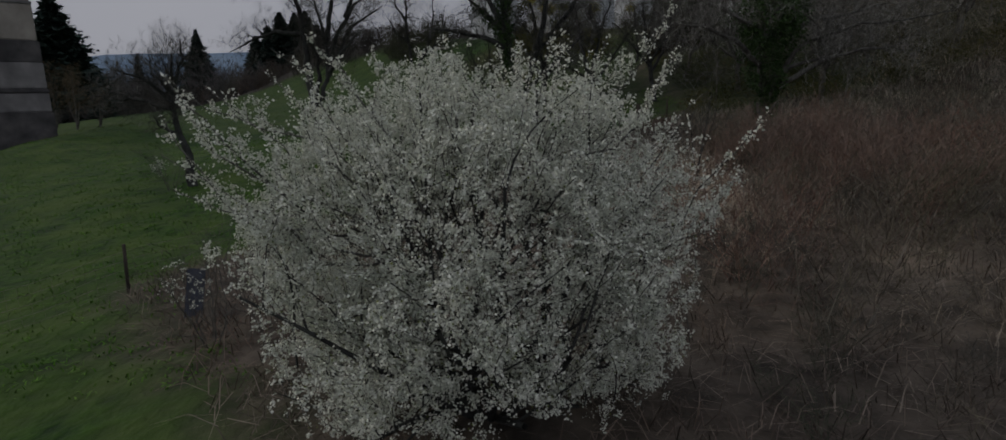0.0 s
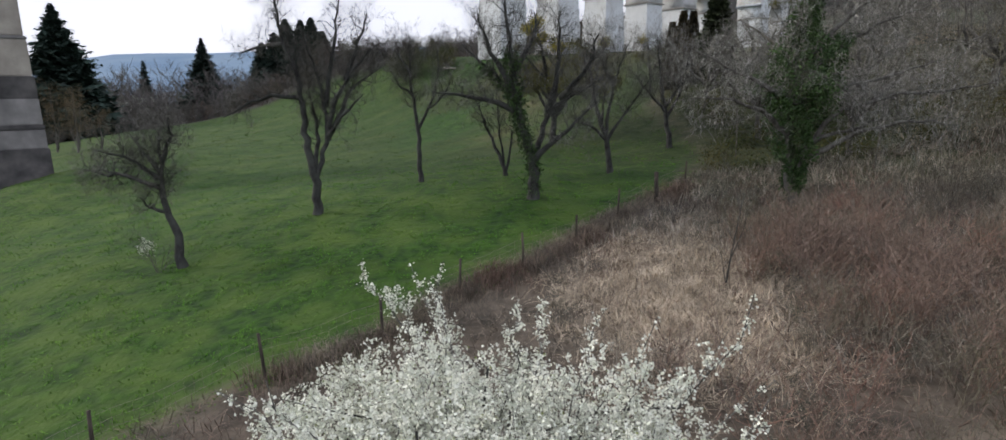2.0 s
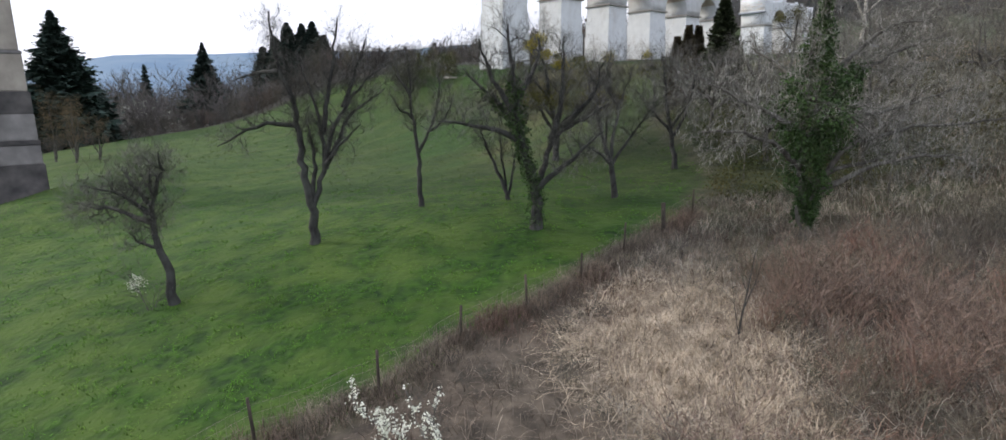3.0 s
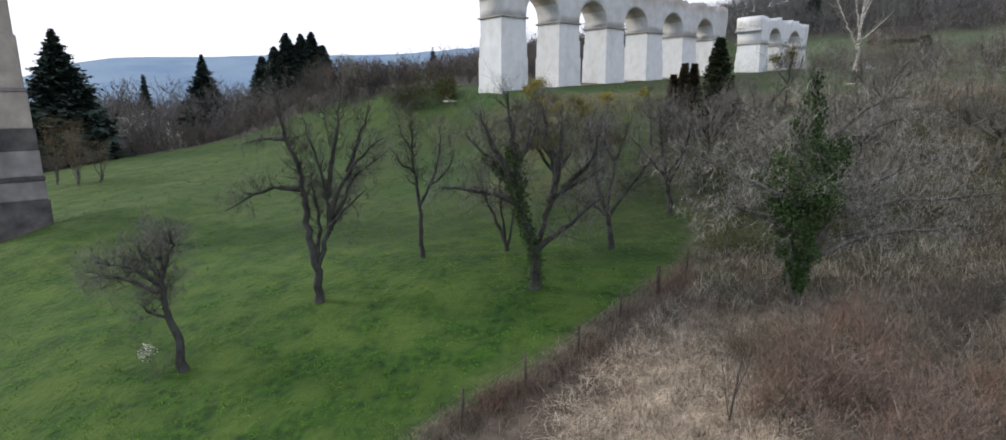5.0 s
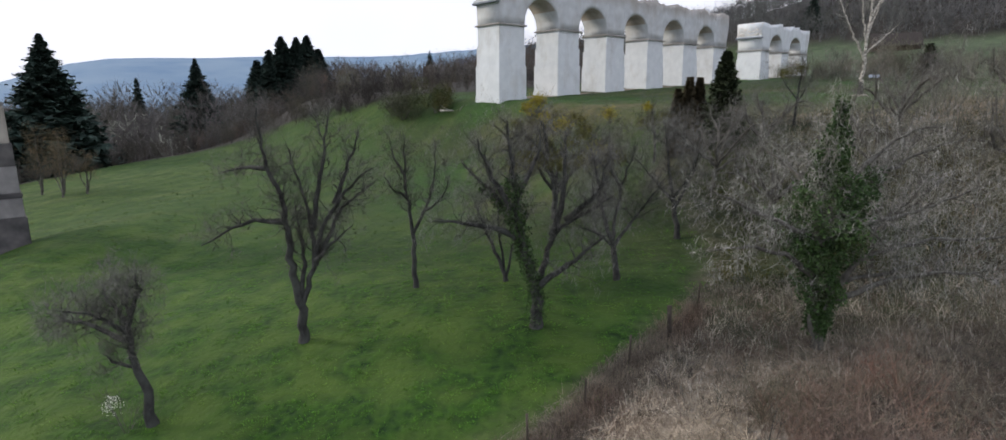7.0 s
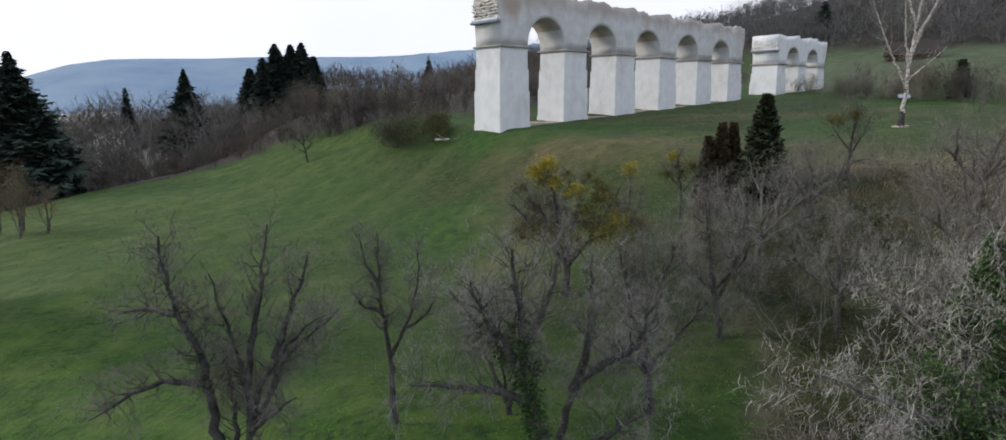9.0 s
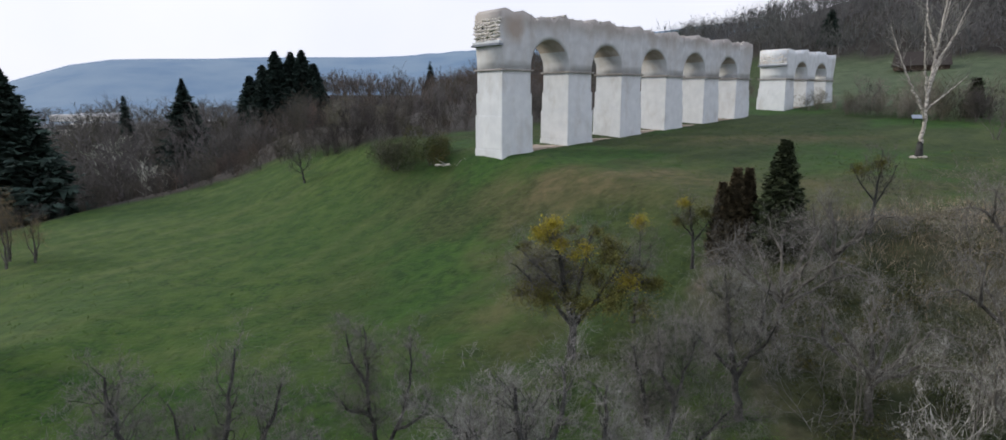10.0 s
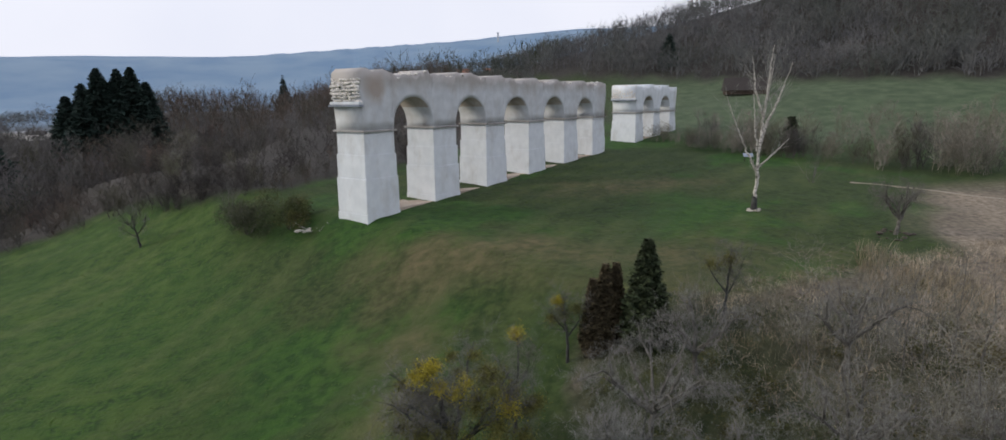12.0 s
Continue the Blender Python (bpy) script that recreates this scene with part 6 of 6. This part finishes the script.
x, y = spots((-6, 9), (10, 24), 110, rng_w)
rf = right_of_fence(x, y)
keep = (rf > 0.5) & (rf < 2.6)
x2, y2 = spots((-3, 5), (26, 28), 360, rng_w)
k2 = (right_of_fence(x2, y2) > 1.0) & (((x2 - 4.4) / 2.7) ** 2 + ((y2 - 17.6) / 4.4) ** 2 > 1) & (np.hypot(x2 - BLOOM_AT[0], y2 - BLOOM_AT[1]) > 3.2)
plant("brambles", "grey-brown dead weeds in the rough", x2[k2], y2[k2], rng_w.uniform(0.4, 1.0, k2.sum()), BRAMBLE_T, M_THICKET, rng_w, "weeds")
plant("brambles", "dark brown dead weeds along the fence", x[keep], y[keep], rng_w.uniform(0.4, 0.95, keep.sum()), BRAMBLE_T[:3], M_WOOD_A, rng_w, "weeds")

# ---------------------------------------------------------------- grass and straw
rng_g = np.random.default_rng(401)


def blade_field(name, label, x, y, height, width, lean, material, bend=0.5, category="grass"):
    p = np.stack([x, y, land(x, y) - 0.01], 1)
    v, t, q = blades(p, height, width, lean, rng_g, bend)
    return tagged(new(name, mesh_of(name, v, t, q, material)), label=label, category=category, kind="stuff")


def tufted(lo, hi, tufts, per, spread):
    cx, cy = spots(lo, hi, tufts, rng_g)
    n = rng_g.integers(per // 2, per * 2, tufts)
    x = np.repeat(cx, n) + rng_g.normal(size=n.sum()) * spread
    y = np.repeat(cy, n) + rng_g.normal(size=n.sum()) * spread
    return x, y


x, y = tufted((-34, 8), (11, 42), 28000, 4, 0.10)
keep = (right_of_fence(x, y) < 0.3) & (rng_g.uniform(0, 1, len(x)) < np.clip(1.5 - np.hypot(x, y) / 45, 0.25, 1))
blade_field("grass", "short tufted green meadow grass", x[keep], y[keep], 0.095, 0.015, 1.0, M_BLADE)
x, y = tufted((-50, 40), (45, 100), 11000, 4, 0.14)
keep = (right_of_fence(x, y) < 0.0) & (behind_edge(x, y) < 0)
blade_field("grass", "short green grass on the upper slope", x[keep], y[keep], 0.15, 0.014, 0.5, M_BLADE_UP)
x, y = tufted((-8, 4), (30, 31), 15000, 8, 0.16)
rf = right_of_fence(x, y)
keep = (rf > -0.5) & (np.hypot(x - BLOOM_AT[0], y - BLOOM_AT[1]) > 1.0) & (rng_g.uniform(0, 1, len(x)) < np.where(((x - 4.9) / 3.4) ** 2 + ((y - 18.0) / 5.2) ** 2 < 1, 0.6, np.where(y > 20, 0.8, 0.4)))
blade_field("dry_grass", "matted pale dry grass and reeds", x[keep], y[keep], 0.55, 0.009, 1.0, M_STRAW, 0.75)
x, y = tufted((2, 13), (26, 31), 4600, 5, 0.22)
keep = (right_of_fence(x, y) > 0.8) & (((x - 4.4) / 2.4) ** 2 + ((y - 17.6) / 4.0) ** 2 > 1)
blade_field("dry_grass", "grey dead weed stalks standing in the rough", x[keep], y[keep], 0.75, 0.0085, 0.8, M_STALK, 0.5)
x, y = tufted((19, 30), (66, 68), 4200, 8, 0.3)
rf = right_of_fence(x, y)
keep = (rf > -2.0)
blade_field("dry_grass", "pale dry grass round the thicket", x[keep], y[keep], 0.75, 0.014, 0.8, M_TAN, 0.6)
x, y = tufted((27.5, 43.0), (38.5, 55), 420, 8, 0.4)
keep = ((x - 30) * 27 - (y - 39) * 24) / 36.1 > -5.5
blade_field("reeds", "tall pale standing reeds at the lawn's edge", x[keep], y[keep], 1.4, 0.012, 0.4, M_TAN, 0.3, "reeds")
a, d = rng_g.uniform(0, 6.283, 17000), 0.55 * np.sqrt(-2 * np.log(rng_g.uniform(0.02, 1, 17000)))
x, y = 4.4 + 2.6 * d * np.cos(a), 17.6 + 4.4 * d * np.sin(a)
keep = (right_of_fence(x, y) > 1.2) & (rng_g.uniform(0, 1, len(x)) < 0.6 + 0.8 * ripple(x, y, 2.1, 0.9))
x, y = np.repeat(x[keep], 2) + rng_g.normal(size=2 * keep.sum()) * 0.12, np.repeat(y[keep], 2) + rng_g.normal(size=2 * keep.sum()) * 0.12
blade_field("dry_grass", "bleached fallen reeds in a flattened patch", x, y, 0.52, 0.0095, 1.45, M_STRAW_PALE, 0.6)
t = rng_g.uniform(2, 9, 2600)
k = np.minimum(t.astype(int), len(FENCE) - 2)
f = (t - k)[:, None]
c = FENCE[k] * (1 - f) + FENCE[k + 1] * f + rng_g.normal(size=(2600, 2)) * 0.35
blade_field("dry_grass", "tall dry grass along the fence", np.repeat(c[:, 0], 4) + rng_g.normal(size=10400) * 0.07, np.repeat(c[:, 1], 4) + rng_g.normal(size=10400) * 0.07, 0.5, 0.007, 0.45, M_STRAW, 0.5)

# ---------------------------------------------------------------- fence
fence = thing("fence", (0, 0, 0), "old wire fence with thin rusty posts", "fence")
heights = [1.1, 1.1, 1.2, 1.25, 1.1, 1.2, 1.05, 1.2, 1.35, 1.15]
post_tops = []
for k, ((px, py), hh) in enumerate(zip(FENCE[:10], heights)):
    z = land1(px, py)
    r = 0.10 if k == 8 else 0.040
    lean = (0.03 * math.sin(k * 2.1), 0.03 * math.cos(k * 1.7))
    v, q = tubes([(np.array([(px, py, z - 0.15), (px + lean[0], py + lean[1], z + hh * 0.5), (px + 2 * lean[0], py + 2 * lean[1], z + hh)]), np.array([r, r, r * 0.92]), 8)])
    n = len(v)
    part_mesh("post", mesh_of("post", v, None, np.concatenate([q, np.array([[n - 8, n - 7, n - 6, n - 5], [n - 8, n - 5, n - 4, n - 1], [n - 4, n - 3, n - 2, n - 1]])]), M_POST), fence)
    post_tops.append((np.array((px, py, z)), hh))
for level in (0.12, 0.3, 0.48, 0.66, 0.84):
    run = []
    for (a, ha), (b, hb) in zip(post_tops[:-1], post_tops[1:]):
        t = np.linspace(0, 1, 9)[:-1, None]
        pts = a + (b - a) * t
        pts[:, 2] = [land1(p[0], p[1]) for p in pts]
        pts[:, 2] += level * (ha + (hb - ha) * t[:, 0]) - 0.05 * np.sin(t[:, 0] * math.pi)
        run.append(pts)
    run = np.concatenate(run)
    v, q = tubes([(run, np.full(len(run), 0.004), 3)])
    part_mesh("wire", mesh_of("wire", v, None, q, M_WIRE), fence)
mesh_lines = []
for (a, ha), (b, hb) in zip(post_tops[:-1], post_tops[1:]):
    n = int(np.linalg.norm(b - a) / 0.18)
    for t in np.linspace(0, 1, n)[1:-1]:
        p = a + (b - a) * t
        z = land1(p[0], p[1])
        mesh_lines.append((np.array([(p[0], p[1], z + 0.08), (p[0], p[1], z + 0.8 * (ha + (hb - ha) * t))]), np.full(2, 0.0022), 3))
v, q = tubes(mesh_lines)
part_mesh("mesh_wire", mesh_of("mesh_wire", v, None, q, M_WIRE), fence, "thin wire netting", "stuff")

# ---------------------------------------------------------------- small things on the lawn and far buildings


def flat_strip(name, a, b, width, lift, material, label, category):
    a, b = np.array(a, float), np.array(b, float)
    n = 16
    t = np.linspace(0, 1, n)[:, None]
    side = unit(np.array((-(b - a)[1], (b - a)[0])))
    rng = np.random.default_rng(len(name) + int(a[0]))
    mid = a + (b - a) * t + side * 0.4 * np.sin(t * 5)
    w = width * (0.8 + 0.4 * rng.uniform(size=(n, 1)))
    l, r = mid + side * w / 2, mid - side * w / 2
    top = np.concatenate([np.stack([l[:, 0], l[:, 1], land(l[:, 0], l[:, 1]) + lift], 1), np.stack([r[:, 0], r[:, 1], land(r[:, 0], r[:, 1]) + lift], 1)])
    low = top - np.array((0, 0, lift + 0.2))
    v = np.concatenate([top, low])
    i = np.arange(n - 1)
    q = np.concatenate([np.stack([i + n, i + n + 1, i + 1, i], 1), np.stack([i, i + 1, i + 2 * n + 1, i + 2 * n], 1), np.stack([i + n + 1, i + n, i + 3 * n, i + 3 * n + 1], 1)])
    return tagged(new(name, mesh_of(name, v, None, q, material)), label=label, category=category, kind="structure")


flat_strip("path", (57.0, 77.8), (66.5, 65.0), 0.4, 0.05, M_GRAVEL, "pale gravel path at the lawn's edge", "path")


def heap(at, r, n, label, seed, material):
    rng = np.random.default_rng(seed)
    root = thing("stone_heap", (*at, land1(*at)), label, "stones")
    for k in range(n):
        a, d = rng.uniform(0, 6.28), r * rng.uniform(0.5, 1)
        s = rng.uniform(0.10, 0.24)
        x, y = at[0] + d * math.cos(a), at[1] + d * math.sin(a)
        ob = part("stone", stone_lump(rng, (s * 1.4, s, s * 0.6)), material, root)
        ob.location = (x - at[0], y - at[1], land1(x, y) - land1(*at) + s * 0.2)
    return root


heap((37.5, 69.05), 0.75, 14, "ring of pale stones round the birch foot", 1, M_DEBRIS)
heap((43.9, 58.3), 1.8, 22, "rough stone edging of the shrub bed", 2, M_POST)


def debris_pile():
    at = (-5.9, 78.6)
    root = thing("debris_pile", (*at, land1(*at)), "pale broken branches and rubble on the grass", "debris")
    rng = np.random.default_rng(9)
    for k in range(9):
        a = rng.uniform(0, 6.28)
        p = np.array((rng.normal() * 0.9, rng.normal() * 0.7, 0.1))
        e = p + np.array((math.cos(a) * 0.9, math.sin(a) * 0.9, rng.uniform(0.0, 0.9)))
        v, q = tubes([(wander(rng, p, e, 4, 0.1), np.linspace(0.045, 0.02, 4), 5)])
        part_mesh("branch", mesh_of("branch", v, None, q, M_TWIG_PALE), root)
    for k in range(10):
        s = rng.uniform(0.15, 0.35)
        ob = part("stone", stone_lump(rng, (s, s * 0.8, s * 0.5)), M_DEBRIS, root)
        ob.location = (-1.2 + rng.normal() * 0.7, rng.normal() * 0.5, 0.05)


debris_pile()


def sheet(at):
    """A narrow sheet leaning on a short stake by the fence."""
    root = thing("leaning_sheet", (*at, land1(*at) - 0.04), "narrow dark blue-grey sheet leaning by the fence", "sheet", turn=0.5)
    panel = part("panel", box(bmesh.new(), (-0.16, -0.012, 0.0), (0.16, 0.012, 1.0), 0.006), M_SLATE, root)
    panel.rotation_euler = (radians(-12), radians(10), 0)
    part("stake", box(bmesh.new(), (-0.025, 0.22, -0.1), (0.025, 0.27, 0.95), 0.006), M_POST, root)


sheet((-6.0, 10.8))


def board_sign(at, turn):
    root = thing("information_board", (*at, land1(*at)), "slanted information board on two posts", "sign", turn=turn)
    for sx in (-0.45, 0.45):
        part("post", box(bmesh.new(), (sx - 0.04, -0.04, -0.1), (sx + 0.04, 0.04, 0.95), 0.01), M_POST, root)
    bm = box(bmesh.new(), (-0.7, -0.4, -0.025), (0.7, 0.4, 0.025), 0.01)
    panel = part("panel", bm, M_BOARD, root, "pale blue printed panel")
    panel.location = (0, 0, 1.0)
    panel.rotation_euler = (radians(35), 0, 0)


board_sign((54.0, 94.0), radians(-20))


def house(name, at, size, roof_h, turn, label, wall_m, roof_m, windows=True, group=""):
    root = thing(name, (*at, land1(*at) - 0.3), label, "house", group, turn)
    w, d, h = size
    part("wall", box(bmesh.new(), (-w / 2, -d / 2, 0), (w / 2, d / 2, h), 0.03), wall_m, root)
    bm = bmesh.new()
    o = 0.45
    pts = [(-w / 2 - o, -d / 2 - o, h - 0.1), (w / 2 + o, -d / 2 - o, h - 0.1), (w / 2 + o, d / 2 + o, h - 0.1), (-w / 2 - o, d / 2 + o, h - 0.1), (-w / 2 - o, 0, h + roof_h), (w / 2 + o, 0, h + roof_h)]
    vs = [bm.verts.new(p) for p in pts]
    for f in ((0, 1, 5, 4), (2, 3, 4, 5), (1, 2, 5), (3, 0, 4), (3, 2, 1, 0)):
        bm.faces.new([vs[i] for i in f])
    part("roof", bm, roof_m, root)
    if windows:
        n = max(2, int(w / 3))
        for k in range(n):
            x = -w / 2 + (k + 0.5) * w / n
            part("window", box(bmesh.new(), (x - 0.45, -d / 2 - 0.03, h * 0.35), (x + 0.45, -d / 2 + 0.02, h * 0.75)), M_WIRE, root)
    return root


house("house", (-850.0, 1225.0), (120, 30, 12), 2.0, 0.45, "long pale flat-roofed hall in the valley", M_PLASTER, M_HALL)
house("house", (-770.0, 1150.0), (70, 26, 11), 5.0, 0.2, "pale grey gabled hall in the valley", M_PLASTER, M_HALL)
house("shed", (102.5, 166.5), (10.5, 8, 1.2), 3.4, radians(-25), "dark-roofed wooden shed on the green meadow", M_SHED, M_ROOF, False)
rng_t = np.random.default_rng(77)
for k in range(13):
    ang = radians(rng_t.uniform(-44, -20))
    r = rng_t.uniform(480, 1000)
    x, y = math.sin(ang) * r, math.cos(ang) * r
    big = rng_t.uniform() < 0.25
    house("house", (x, y), (rng_t.uniform(22, 45), 14, 6) if big else (rng_t.uniform(9, 14), 9, rng_t.uniform(5, 8)), 1.0 if big else 3.2, rng_t.uniform(-0.6, 0.6), "long pale hall in the distant town" if big else "pale plastered house with tiled roof in the town", M_PLASTER, M_HALL if big else M_ROOF, True, "houses of the far town")
for k in range(6):
    x, y = rng_t.uniform(-10, 130), rng_t.uniform(360, 460)
    house("house", (x, y), (10, 8, 5), 3.0, rng_t.uniform(-0.6, 0.6), "small house among the winter trees", M_PLASTER, M_RED_ROOF, True, "houses among the winter trees")
tower = thing("tower", (541.0, 2500.0, land1(541, 2500) - 2), "slender far tower on the ridge", "tower")
part("shaft", box(bmesh.new(), (-3, -3, 0), (3, 3, 34), 0.5), M_HALL, tower)
part("cap", box(bmesh.new(), (-4, -4, 34), (4, 4, 38), 0.5), M_HALL, tower)
